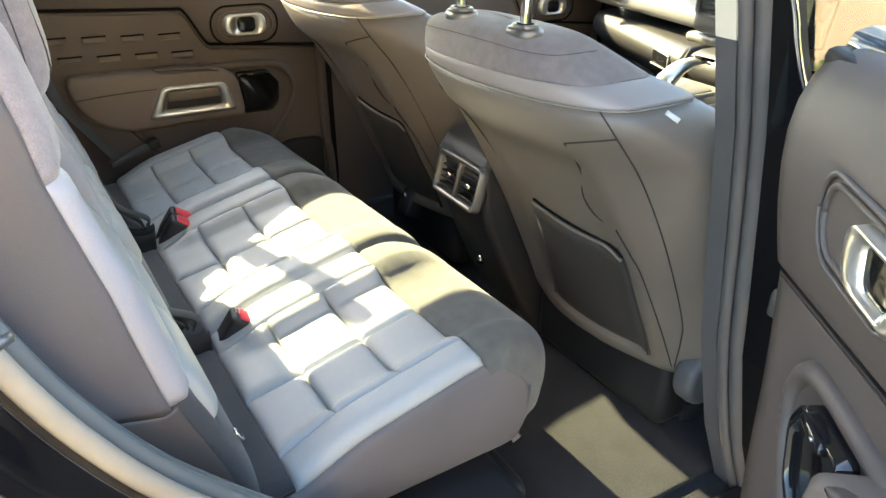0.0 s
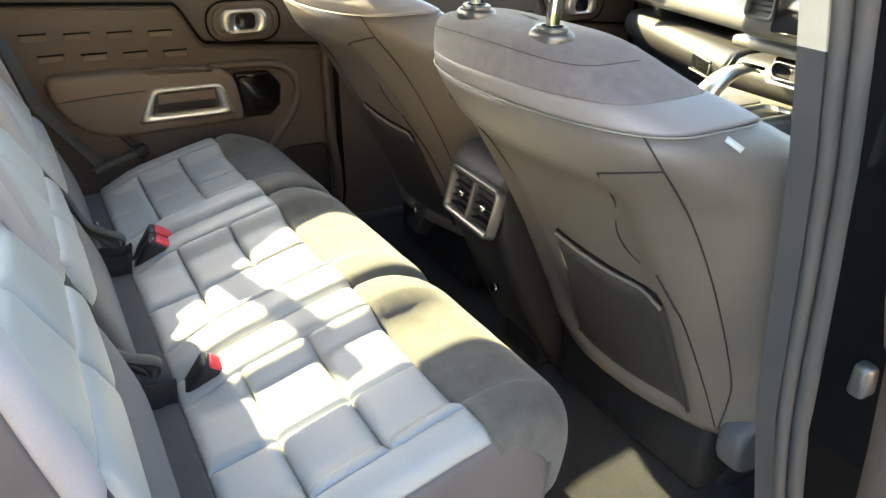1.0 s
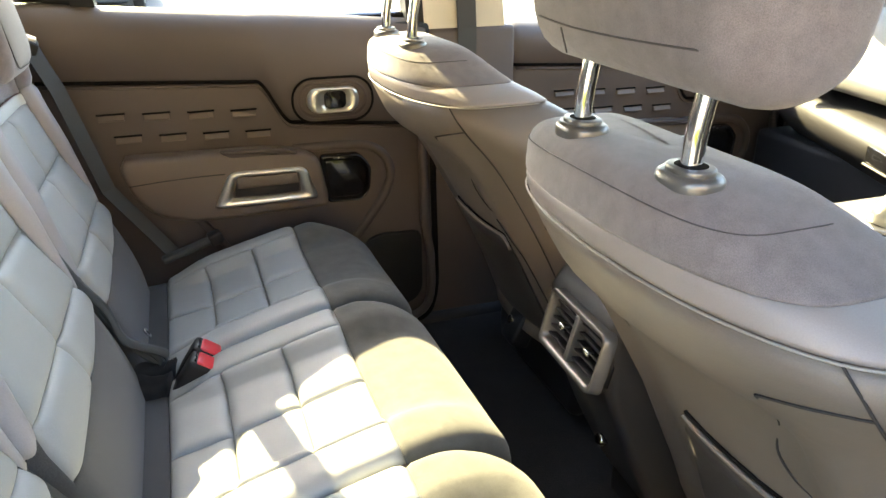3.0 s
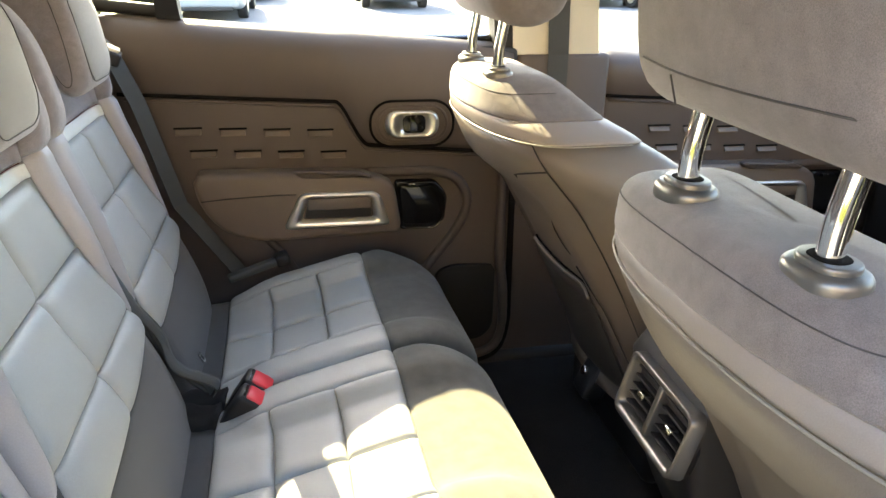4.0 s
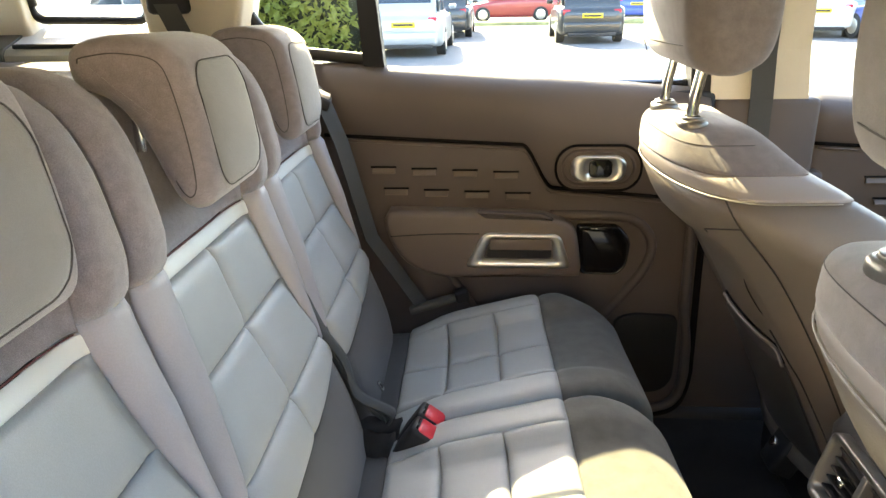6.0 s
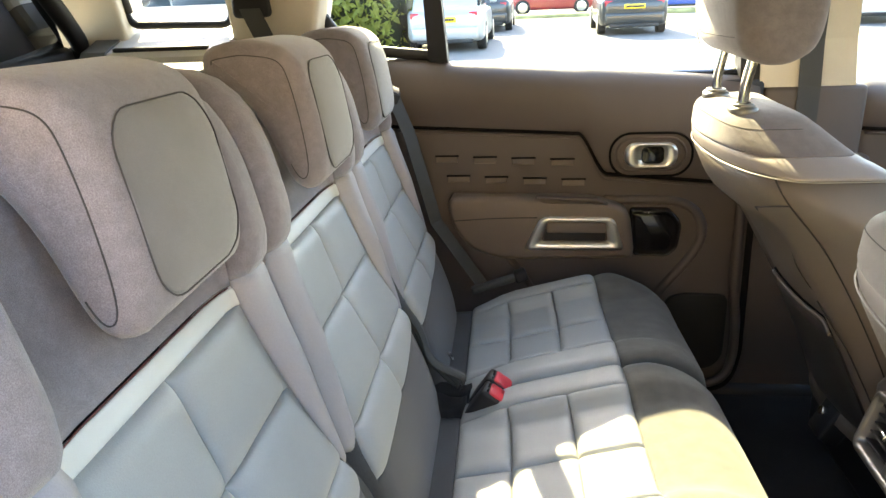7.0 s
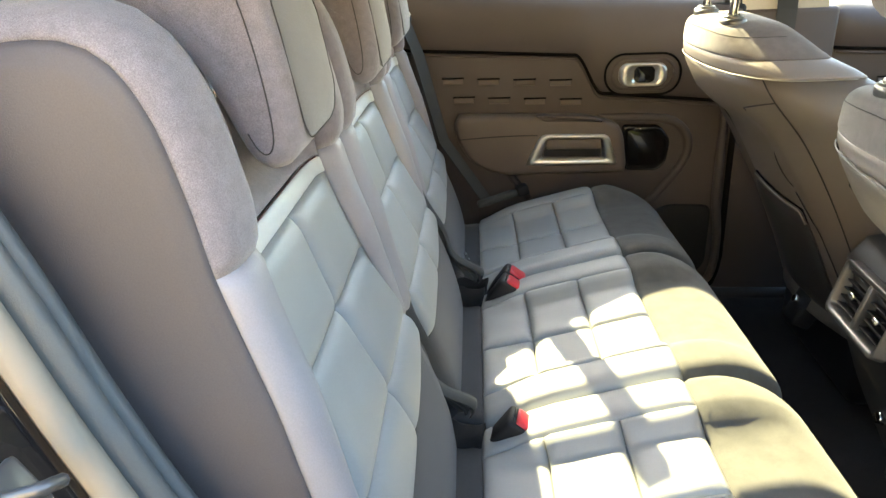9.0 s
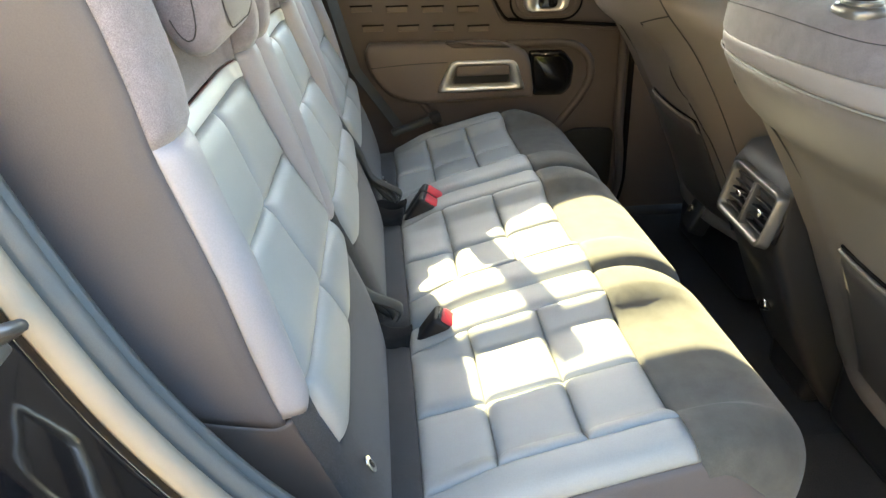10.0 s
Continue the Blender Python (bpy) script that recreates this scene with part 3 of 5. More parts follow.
def seat_section(z, grow=0.0, n=56):
    xr, hw, d = (float(np.interp(z, [r[0] for r in SHAPE], [r[k] for r in SHAPE])) for k in (1, 2, 3))
    outer = float(np.interp(z, [r[0] for r in SHOULDER], [r[1] for r in SHOULDER]))
    out = []
    e = 2 / (2.9 + 1.2 * ease((z - 1.0) / 0.1))
    for k in range(n):
        a = 2 * math.pi * k / n
        c, s = math.cos(a), math.sin(a)
        wide = hw if c >= 0 else outer
        y = (wide + grow) * math.copysign(abs(c) ** e, c)
        x = (d / 2 + grow) * math.copysign(abs(s) ** e, s)
        bow = (0.95 - 0.35 * ease((z - 1.0) / 0.1)) * y * y * (1.0 if x < 0 else 1.7)
        if x < 0:
            bow += 0.034 * ease((0.185 - abs(y)) / 0.05) * ease((1.045 - z) / 0.06) * ease((z - 0.56) / 0.05)
        tilt = -0.040 * y * ease((z - 1.075) / 0.05) * (1 - 0.7 * ease((z - 1.14) / 0.04))
        out.append(Vector((xr + d / 2 + x + bow, y, z + tilt - 0.32 * y * y * ease((z - 1.11) / 0.06))))
    return out


def seat_slice(z0, z1, steps, grow0=0.0, roll=0.004):
    rings = []
    for k in range(steps + 1):
        t = k / steps
        h = (z1 - z0) * t
        near = min(h, z1 - z0 - h)
        g = grow0 - roll * (1 - min(near / 0.008, 1)) ** 2
        rings.append(seat_section(z0 + h, g))
    return loft(rings)


def on_back(y, z, out=0.0):
    """A point on the rear face of the backrest."""
    ring = seat_section(z, out, 240)
    for a, b in zip(ring[120:], ring[121:]):
        if (a.y - y) * (b.y - y) <= 0 and a.y != b.y:
            return a.lerp(b, (y - a.y) / (b.y - a.y))
    return min(ring[120:], key=lambda p: abs(p.y - y)).copy()


def front_seat(yc):
    st = thing("front_seat", "brown-grey vinyl and suede-cloth front seat seen from behind", "car seat", "front seats", at=(0.85, yc, 0.36))
    base = Vector((0.85, 0, 0.36))

    def fin(bm):
        return moved(bm, Matrix.Translation(-base))
    shell = part("backrest", fin(seat_slice(0.575, 1.104, 34)), SEATBACK, st, "brown-grey vinyl backrest shell")
    part("backrest_band", fin(seat_slice(1.104, 1.1285, 8, 0.001, 0.0015)), BAND, st, "rose-grey leather band")
    rings = [seat_section(z, 0.002 - 0.0015 * (1 - min((z - 1.128) / 0.006, 1)) ** 2) for z in np.linspace(1.128, 1.185, 22)]
    last = rings[-1]
    mid = sum(last, Vector()) / len(last)
    for s in (0.85, 0.7, 0.5, 0.3, 0.12):
        rings.append([Vector((mid.x + (p.x - mid.x) * s, p.y * s, p.z + 0.29 * p.y * p.y * (1 - s * s) + 0.0015 * (1 - s))) for p in last])
    part("backrest_cap", fin(loft(rings)), CAPCLOTH, st, "grey suede-cloth top cap")
    ring = [p for p in seat_section(1.167, 0.0024, 120)[58:122]]
    part("cap_seam", fin(tube(ring, 0.0006, 6)), GREYTHREAD, st)
    part("backrest_foot", fin(box((0.93, -0.19, 0.42), (1.02, 0.19, 0.60), 0.02)), BLACK, st)
    # piping and seams
    ring = [p for p in seat_section(1.1035, 0.0025, 120)[58:122]]
    part("piping", fin(tube(ring, 0.0011, 6)), PIPING, shell)
    lines = [[(-0.219, 1.104), (-0.238, 1.074), (-0.238, 0.995), (-0.240, 0.876), (-0.237, 0.728), (-0.229, 0.670), (-0.212, 0.595)],
             [(0.195, 1.098), (0.21, 1.06), (0.215, 0.95), (0.215, 0.80), (0.205, 0.70), (0.195, 0.60)],
             [(-0.238, 1.072), (-0.200, 1.060), (-0.163, 1.048)], [(-0.163, 1.048), (-0.132, 0.985), (-0.115, 0.935), (-0.119, 0.902), (-0.134, 0.886)],
             [(0.21, 1.058), (0.16, 1.054)], [(0.16, 1.054), (0.158, 0.98), (0.142, 0.905)],
             [(-0.180, 0.895), (-0.190, 0.845), (-0.196, 0.805), (-0.203, 0.687), (-0.208, 0.595)]]
    for ln in lines:
        pts = spline([on_back(y, z, 0.0013) for y, z in ln], 6)
        part("seam", fin(tube(pts, 0.0012, 6)), THREAD, shell)
    # map pocket
    def pocket(u, v):
        y = u * (0.168 + 0.006 * v) if u < 0 else u * (0.095 - 0.062 * v)
        z = 0.600 + (0.258 + 0.16 * y) * v
        return on_back(y, z, 0.001)
    us = [i / 12 for i in range(13)]
    pk = part("map_pocket", fin(patch(pocket, -1, 1, 0, 1, 0.010, 0.03, 0.008, side=-1, nu=us, nv=[i / 14 for i in range(15)])), POCKET, st, "dark stretched vinyl map pocket")
    rim = spline([pocket(-0.97 + 1.94 * i / 8, 0.985) + Vector((-0.006, 0, 0)) for i in range(9)], 4)
    part("pocket_hem", fin(tube(rim, 0.0032, 8)), SEATBACK, pk)
    # dark line drawn for the shade just above the hem
    part("hem_shade_line", fin(tube([p + Vector((0.002, 0, 0.0058)) for p in rim], 0.0022, 6)), GAP, pk)
    for u in (-0.985, 0.985):
        part("pocket_seam", fin(tube(spline([pocket(u, i / 8) + Vector((-0.002, 0, 0)) for i in range(9)], 4), 0.0013, 6)), THREAD, pk)
    # headrest
    hx = 0.655
    prof = spline([(hx - 0.050, 1.262), (hx - 0.062, 1.295), (hx - 0.066, 1.36), (hx - 0.052, 1.425), (hx - 0.02, 1.45), (hx + 0.03, 1.445), (hx + 0.055, 1.41), (hx + 0.065, 1.34),
                   (hx + 0.055, 1.27), (hx + 0.02, 1.243), (hx - 0.02, 1.243)], 4, True)
    hd = part("headrest", fin(pad([(p.x, p.y) for p in prof], -0.152, 0.152, 0.032, lambda a, b, h: Vector((a + 1.1 * h * h, h + 0.02, b + 0.03 * h * h)), 6)), CAPCLOTH, st, "grey suede-cloth headrest")
    part("headrest_seam", fin(tube(spline([(hx - 0.0275 + 1.1 * h * h - 0.030, h + 0.02, 1.283 + 0.03 * h * h) for h in (-0.12, -0.1, -0.05, 0, 0.05, 0.1, 0.12)], 5), 0.0009, 6)), GREYTHREAD, hd)
    part("headrest_seam", fin(tube(spline([(hx - 0.0580 - 0.0035 * k, 0.052 + 0.0, 1.283 - 0.0105 * (2 - k)) for k in (2, 1, 0)], 4), 0.0008, 6)), GREYTHREAD, hd)
    for yy in (-0.066, 0.096):
        pts = spline([(0.643, yy, 1.17), (0.643, yy, 1.20), (0.645, yy, 1.225), (0.651, yy, 1.26), (0.655, yy, 1.28)], 5)
        part("headrest_post", fin(tube(pts, 0.0085, 14)), CHROME, st, "chrome headrest post")
        disc = rounded(0.058, 0.044, 0.0215)
        col = part("post_collar", fin(pad([(p.x, p.y) for p in disc], 1.172, 1.189, 0.006, lambda a, b, h, yy=yy: Vector((0.643 + b, yy + a, h)))), SATINGREY, st, "satin grey post collar")
        part("collar_rim", fin(pad([(p.x * 0.72, p.y * 0.72) for p in disc], 1.187, 1.1935, 0.002, lambda a, b, h, yy=yy: Vector((0.643 + b, yy + a, h)))), SATINGREY, col)
        part("post_gap", fin(pad([(p.x * 0.46, p.y * 0.52) for p in disc], 1.190, 1.1942, 0.001, lambda a, b, h, yy=yy: Vector((0.643 + b, yy + a, h)))), GAP, col)
    # cushion, recliner cover, tag
    cush = spline([(1.02, 0.50), (1.03, 0.56), (1.10, 0.60), (1.25, 0.645), (1.36, 0.64), (1.39, 0.60), (1.36, 0.52), (1.2, 0.46)], 4, True)
    part("cushion", fin(pad([(p.x, p.y) for p in cush], -0.25, 0.25, 0.04, lambda a, b, h: Vector((a, h, b)))), SEATBACK, st)
    for sg in (-1, 1):
        part("seat_rail", fin(box((1.0, sg * 0.17 - 0.02, 0.400), (1.35, sg * 0.17 + 0.02, 0.445), 0.006)), BLACK, st)
    return st


NEAR_SEAT = front_seat(-0.355)
NEAR_SEAT.matrix_basis = pose(0.838, -0.346, 0.36, 0, 0, 1.8)
FAR_SEAT = front_seat(0.402)
FAR_SEAT.matrix_basis = pose(0.828, 0.402, 0.36, 0, 0, 1.8)
for ob in FAR_SEAT.children:
    if ob.name.startswith("headrest") and not ob.name.startswith("headrest_post"):
        ob.location.z += 0.014
part("recliner_cover", moved(pad([(p.x, p.y) for p in rounded(0.16, 0.11, 0.05)], 0.215, 0.262, 0.014, lambda a, b, h: Vector((0.985 + a, -h, 0.58 + b))), Matrix.Translation((-0.85, 0, -0.36))), PILLARGREY, NEAR_SEAT, "grey plastic recliner cover")
part("airbag_tag", tube([(-0.112, -0.2526, 0.742), (-0.1014, -0.2669, 0.732)], 0.0042, 8), STRIP, NEAR_SEAT, "small pale sewn tag")

# ---- doors ----
def seam_z(x):
    if x < 0.385:
        return 1.083 - 0.055 * x
    if x < 0.455:
        return 1.062 - 0.095 * ease((x - 0.385) / 0.07)
    return 0.967 - 0.09 * (x - 0.455)


def seam_grid(x0, x1):
    return [(a - x0) / (x1 - x0) for a in sorted(set([x0, x1] + [x for x in np.linspace(x0, x1, 26)] + [0.38, 0.39, 0.40, 0.41, 0.42, 0.43, 0.44, 0.45, 0.46])) if x0 <= a <= x1]


def frame_ring(outer, inner, y_out, y_top, y_in, y_deep, place):
    """A raised frame between two outlines of equal length, with a sunk middle edge."""
    def lerp(t):
        return [a.lerp(b, t) for a, b in zip(outer, inner)]
    rings = [[place(p.x, y_out, p.y) for p in outer], [place(p.x, y_top + 0.001, p.y) for p in lerp(0.12)], [place(p.x, y_top, p.y) for p in lerp(0.35)],
             [place(p.x, y_top + 0.001, p.y) for p in lerp(0.6)], [place(p.x, y_in, p.y) for p in lerp(0.9)], [place(p.x, y_deep, p.y) for p in inner]]
    return loft(rings, cap=False)


def polyround(pts, r, n=4):
    """A polygon with rounded corners."""
    p = [Vector(q) for q in pts]
    out = []
    for i in range(len(p)):
        a, b, c = p[i - 1], p[i], p[(i + 1) % len(p)]
        rr = r[i] if isinstance(r, (list, tuple)) else r
        s, e = b + (a - b).normalized() * rr, b + (c - b).normalized() * rr
        for k in range(n + 1):
            t = k / n
            out.append(s * (1 - t) ** 2 + b * 2 * t * (1 - t) + e * t * t)
    return out


def door(name, label, m, side, x0=-0.06, x1=0.775, window=True, sill_lo=0.0, embosses=True, joint=1.0, bowl_by=(0.0, 0.0), pull_by=0.0):
    """A car door's inner side as it lies on the far flank (y about 0.75), carried to its place by the matrix m."""
    d = tagged(new(name), label, "car door", "", "structure")
    d.empty_display_size = 0.05
    place = lambda x, y, z: Vector((x, y, z))

    def fin(bm):
        return moved(bm, m)

    def sill(x):
        return 1.228 - 0.075 * x - sill_lo

    cap = spline([(0.752, 0.0, 0), (0.744, 0.25, 0), (0.741, 0.50, 0), (0.744, 0.68, 0), (0.754, 0.83, 0), (0.769, 0.935, 0), (0.786, 0.985, 0), (0.800, 0.995, 0)], 6)

    def upper(u, v):
        z0, z1 = seam_z(v), sill(v)
        i = u * (len(cap) - 1)
        j = min(int(max(i, 0)), len(cap) - 2)
        q = cap[j].lerp(cap[j + 1], i - j)
        return Vector((v, q.x, z0 + (z1 - z0) * q.y))
    part("upper_trim", fin(patch(upper, 0, 1, x0, x1, 0.004, 0.03, 0.03, side=-1, nv=seam_grid(x0, x1))), DOORVINYL, d, "soft brown-grey upper door trim")

    def lower(u, v):
        z0 = 0.40
        z1 = seam_z(v)
        z = z0 + (z1 - z0) * u
        return Vector((v, 0.756 - 0.006 * ease((0.85 - z) / 0.2), z))
    pan = part("lower_trim", fin(patch(lower, 0, 1, x0, x1, 0.003, 0.010, 0.03, side=-1, nv=seam_grid(x0, x1))), DOORVINYL, d, "brown-grey lower door trim")
    ridge = spline([(x, 0.7515, seam_z(x) - 0.010) for x in (x0 + 0.03, 0.1, 0.2, 0.3, 0.37, 0.39, 0.405, 0.42, 0.435, 0.45, 0.47, 0.55, 0.65, x1 - 0.02)], 4)
    part("trim_bead", fin(tube(ridge, 0.004 * joint, 8)), DOORVINYL, pan)
    ridge = spline([(x, 0.7490, seam_z(x)) for x in (x0 + 0.02, 0.1, 0.2, 0.3, 0.37, 0.39, 0.405, 0.42, 0.435, 0.45, 0.47, 0.55, 0.65, x1 - 0.02)], 4)
    part("trim_gap", fin(tube(ridge, 0.0042 * joint, 8)), GAP, pan)
    if embosses:
        for row, zz in ((0, 1.008), (1, 0.960)):
            for k in range(4):
                cx = 0.085 + 0.0893 * k + 0.026 * row
                cz = zz - 0.0035 * k
                # paler vinyl than the panel, so the upward-facing ramp reads as lit
                ramp = [(cz + 0.003, 0.7530), (cz - 0.0075, 0.7445), (cz - 0.0100, 0.7460), (cz - 0.0105, 0.757), (cz + 0.003, 0.757)]
                part("embossed_bar", fin(loft([[Vector((cx + sx, yy, zz2)) for zz2, yy in ramp] for sx in (-0.025, -0.0235, 0.0235, 0.025)])), DOORLIGHT, pan, "", False)
                # near-black lip: the shade along the bar's top edge, put into its colour
                lip = [(cz + 0.0062, 0.7535), (cz + 0.0046, 0.7490), (cz + 0.0028, 0.7490), (cz + 0.0024, 0.757), (cz + 0.0062, 0.757)]
                part("bar_shade_lip", fin(loft([[Vector((cx + sx, yy, zz2)) for zz2, yy in lip] for sx in (-0.028, -0.025, 0.025, 0.028)])), GAP, pan, "", False)
    # inner handle in its oval bowl
    cx, cz = 0.548 + bowl_by[0], 1.013 + bowl_by[1]
    oval = rounded(0.180, 0.098 if joint == 1 else 0.084, 0.046 if joint == 1 else 0.041, 8, cx, cz)
    part("handle_bowl_rim", fin(tube([Vector((p.x, 0.7355, p.y)) for p in oval + oval[:1]], 0.0028, 8)), GAP if joint == 1 else DOORVINYL, d)
    part("handle_bowl", fin(pad([(p.x, p.y) for p in oval], 0.7370, 0.765, 0.004, lambda a, b, h: Vector((a, h, b)))), DOORVINYL, d)
    oval2 = rounded(0.150, 0.074, 0.036, 8, cx, cz) if joint == 1 else rounded(0.156, 0.066, 0.032, 8, cx, cz)
    part("handle_bowl_ring", fin(tube([Vector((p.x, 0.7365, p.y)) for p in oval2 + oval2[:1]], 0.0035, 8)), DOORVINYL, d)
    cx += pull_by
    o3, i3 = rounded(0.118, 0.056, 0.024, 8, cx, cz), rounded(0.044, 0.038, 0.012, 8, cx + 0.004, cz)
    h = part("door_handle", fin(frame_ring(o3, i3, 0.739, 0.724, 0.731, 0.7375, place)), SILVER, d, "satin silver door pull")
    part("handle_recess", fin(pad([(p.x, p.y) for p in rounded(0.050, 0.042, 0.012, 6, cx + 0.004, cz)], 0.7315, 0.742, 0.003, lambda a, b, h: Vector((a, h, b)))), GLOSS, h)
    # armrest with silver grab frame
    arm = polyround([(0.086, 0.924), (0.43, 0.918), (0.505, 0.892), (0.522, 0.772), (0.21, 0.766), (0.125, 0.795), (0.088, 0.872)], [0.02, 0.05, 0.03, 0.01, 0.04, 0.05, 0.03], 5)
    part("armrest", fin(pad([(p.x, p.y) for p in arm], 0.708, 0.765, 0.014, lambda a, b, h: Vector((a, h, b)))), DOORLIGHT, d, "padded brown-grey armrest")
    part("armrest_seam", fin(tube(spline([(0.10, 0.7085, 0.866), (0.18, 0.7065, 0.872), (0.25, 0.7065, 0.874), (0.295, 0.7065, 0.874)], 5), 0.0012, 6)), THREAD, d)
    lid = polyround([(0.285, 0.926), (0.43, 0.920), (0.46, 0.905), (0.31, 0.909)], 0.006)
    part("armrest_lid", fin(pad([(p.x, p.y) for p in lid], 0.704, 0.72, 0.003, lambda a, b, h: Vector((a, h, b)))), DOORVINYL, d)
    o = polyround([(0.303, 0.878), (0.472, 0.875), (0.497, 0.794), (0.262, 0.795)], [0.02, 0.02, 0.012, 0.012], 5)
    i = polyround([(0.322, 0.863), (0.450, 0.861), (0.454, 0.818), (0.308, 0.819)], [0.012, 0.012, 0.008, 0.008], 5)
    gf = part("grab_frame", fin(frame_ring(o, i, 0.712, 0.698, 0.706, 0.722, place)), SILVER, d, "satin silver grab handle frame")
    part("grab_recess", fin(pad([(p.x, p.y) for p in i], 0.7052, 0.72, 0.0015, lambda a, b, h: Vector((a, h, b)))), BLACK, gf)
    part("grab_bar", fin(box((0.318, 0.7015, 0.838), (0.452, 0.712, 0.864), 0.003)), DOORLIGHT, gf)
    # glossy switch niche
    nic = polyround([(0.508, 0.886), (0.600, 0.884), (0.628, 0.85), (0.622, 0.79), (0.600, 0.768), (0.518, 0.770)], 0.012)
    ni = [(p - Vector((0.565, 0.828))) * 0.82 + Vector((0.567, 0.824)) for p in nic]
    nb = part("switch_niche", fin(frame_ring(nic, ni, 0.752, 0.734, 0.739, 0.750, place)), GLOSS, d, "gloss black switch niche")
    part("niche_floor", fin(pad([(p.x, p.y) for p in ni], 0.7465, 0.764, 0.002, lambda a, b, h: Vector((a, h, b)))), GLOSS, nb)
    part("window_switch", fin(box((0.535, 0.728, 0.872), (0.585, 0.75, 0.884), 0.004)), GLOSS, nb)
    part("switch_mark", fin(box((0.548, 0.7262, 0.878), (0.553, 0.73, 0.881), 0.0005, 1)), CHROME, nb)
    crest = spline([(0.45, 0.748, 0.903), (0.56, 0.744, 0.902), (0.63, 0.742, 0.893), (0.668, 0.741, 0.86), (0.676, 0.741, 0.815), (0.655, 0.741, 0.765), (0.618, 0.741, 0.715), (0.585, 0.742, 0.672), (0.56, 0.746, 0.63)], 6)
    crest = [Vector((p.x, 0.755 - 0.006 * ease((0.85 - p.z) / 0.2), p.z)) for p in crest]
    part("door_crease", fin(tube(crest, 0.012, 10)), DOORVINYL, d)
    crest = spline([(0.22, 0.745, 0.768), (0.27, 0.744, 0.70), (0.31, 0.744, 0.62)], 6)
    crest = [Vector((p.x, 0.753 - 0.006 * ease((0.85 - p.z) / 0.2), p.z)) for p in crest]
    part("door_crease", fin(tube(crest, 0.009, 10)), DOORVINYL, d)
    # speaker and bin
    spk = polyround([(0.60, 0.655), (0.64, 0.672), (0.748, 0.668), (0.748, 0.50), (0.72, 0.468), (0.62, 0.462)], 0.02)
    part("speaker_grille", fin(pad([(p.x, p.y) for p in spk], 0.737, 0.764, 0.004, lambda a, b, h: Vector((a, h, b)))), BLACK, d, "black perforated speaker grille")
    rim = spline([(0.755, 0.735, 0.69), (0.768, 0.733, 0.60), (0.768, 0.733, 0.50), (0.745, 0.733, 0.445), (0.68, 0.733, 0.425), (0.56, 0.733, 0.42)], 6)
    if joint == 1:
        rim = spline([(0.757, 0.749, 0.95), (0.757, 0.746, 0.82)], 4)[:-1] + rim
        part("speaker_rim", fin(tube(rim, 0.011, 10)), DOORVINYL, d)
        gap = spline([(0.781, 0.742, 1.02), (0.781, 0.742, 0.80), (0.783, 0.738, 0.60), (0.781, 0.736, 0.50), (0.757, 0.735, 0.432), (0.69, 0.735, 0.408), (0.56, 0.735, 0.403)], 6)
        part("door_gap", fin(tube(gap, 0.008, 8)), GAP, d)
    # steel shell behind the trim, and the outer skin
    part("door_shell", fin(box((x0 - 0.03, 0.79, 0.36), (x1 + 0.03, 0.87, 1.19 - sill_lo), 0.02)), PAINT, d, "glossy black outer door skin")
    part("door_edge", fin(box((x0 - 0.02, 0.768, 0.38), (x1 + 0.012, 0.80, 1.17 - sill_lo), 0.01)), BLACK, d)
    part("sill_seal", fin(tube(spline([(x, 0.806, sill(x) - 0.007) for x in (x0, 0.1, 0.3, 0.5, x1 + 0.02)], 4), 0.009, 8)), BLACK, d)
    return d


FAR_REAR = door("door_1", "closed brown-grey rear door with armrest and silver grab frame", Matrix.Identity(4), 1)
LEAN = Matrix.Identity(4)
LEAN[0][2] = 0.26
NEAR_M = pose(0.654, -0.853, 0.085, 0, 0, 54) @ LEAN @ Matrix.Diagonal((0.88, 1, 0.9, 1)) @ Matrix.Translation((-0.775, 0.75, -0.938)) @ Matrix.Diagonal((1, -1, 1, 1))
NEAR_M = Matrix.Translation((0, 0, 0.938)) @ NEAR_M
door("door_2", "wide open black rear door showing its brown-grey inner trim", NEAR_M, -1, joint=0.35, bowl_by=(-0.002, 0.040), pull_by=-0.055)
door("door_3", "closed front passenger door with silver handle", Matrix.Translation((1.06, 0.03, -0.03)), 1, x0=-0.08, x1=0.86, sill_lo=0.05)
door("door_4", "closed front driver door", Matrix.Translation((1.06, 0, -0.03)) @ Matrix.Diagonal((1, -1, 1, 1)), -1, x0=-0.06, x1=0.86, sill_lo=0.05)
part("window_post", loft([[Vector((x, y, z)) for x, y in ((xa, ya), (xb, ya), (xb, ya + 0.035), (xa, ya + 0.035))]
     for z, xa, xb, ya in ((1.19, 0.049, 0.096, 0.790), (1.23, 0.048, 0.092, 0.780), (1.36, 0.050, 0.089, 0.730), (1.47, 0.050, 0.086, 0.690))]), BLACK, FAR_REAR, "black window frame post", False)

# ---- body of the car ----
def sweep(curve, section, flat=False):
    """Sweep a section of (offset, y) along a line of (x, z); offsets point to the rear and down."""
    p = spline([(x, z, 0) for x, z in curve], 6)
    rings = []
    for i, q in enumerate(p):
        t = (p[min(i + 1, len(p) - 1)] - p[max(i - 1, 0)]).normalized()
        n = Vector((t.y, -t.x))
        rings.append([Vector((q.x + n.x * o, y, q.y + n.y * o)) for o, y in section])
    return loft(rings)


def structure(name, label, category):
    return thing(name, label, category, kind="structure")


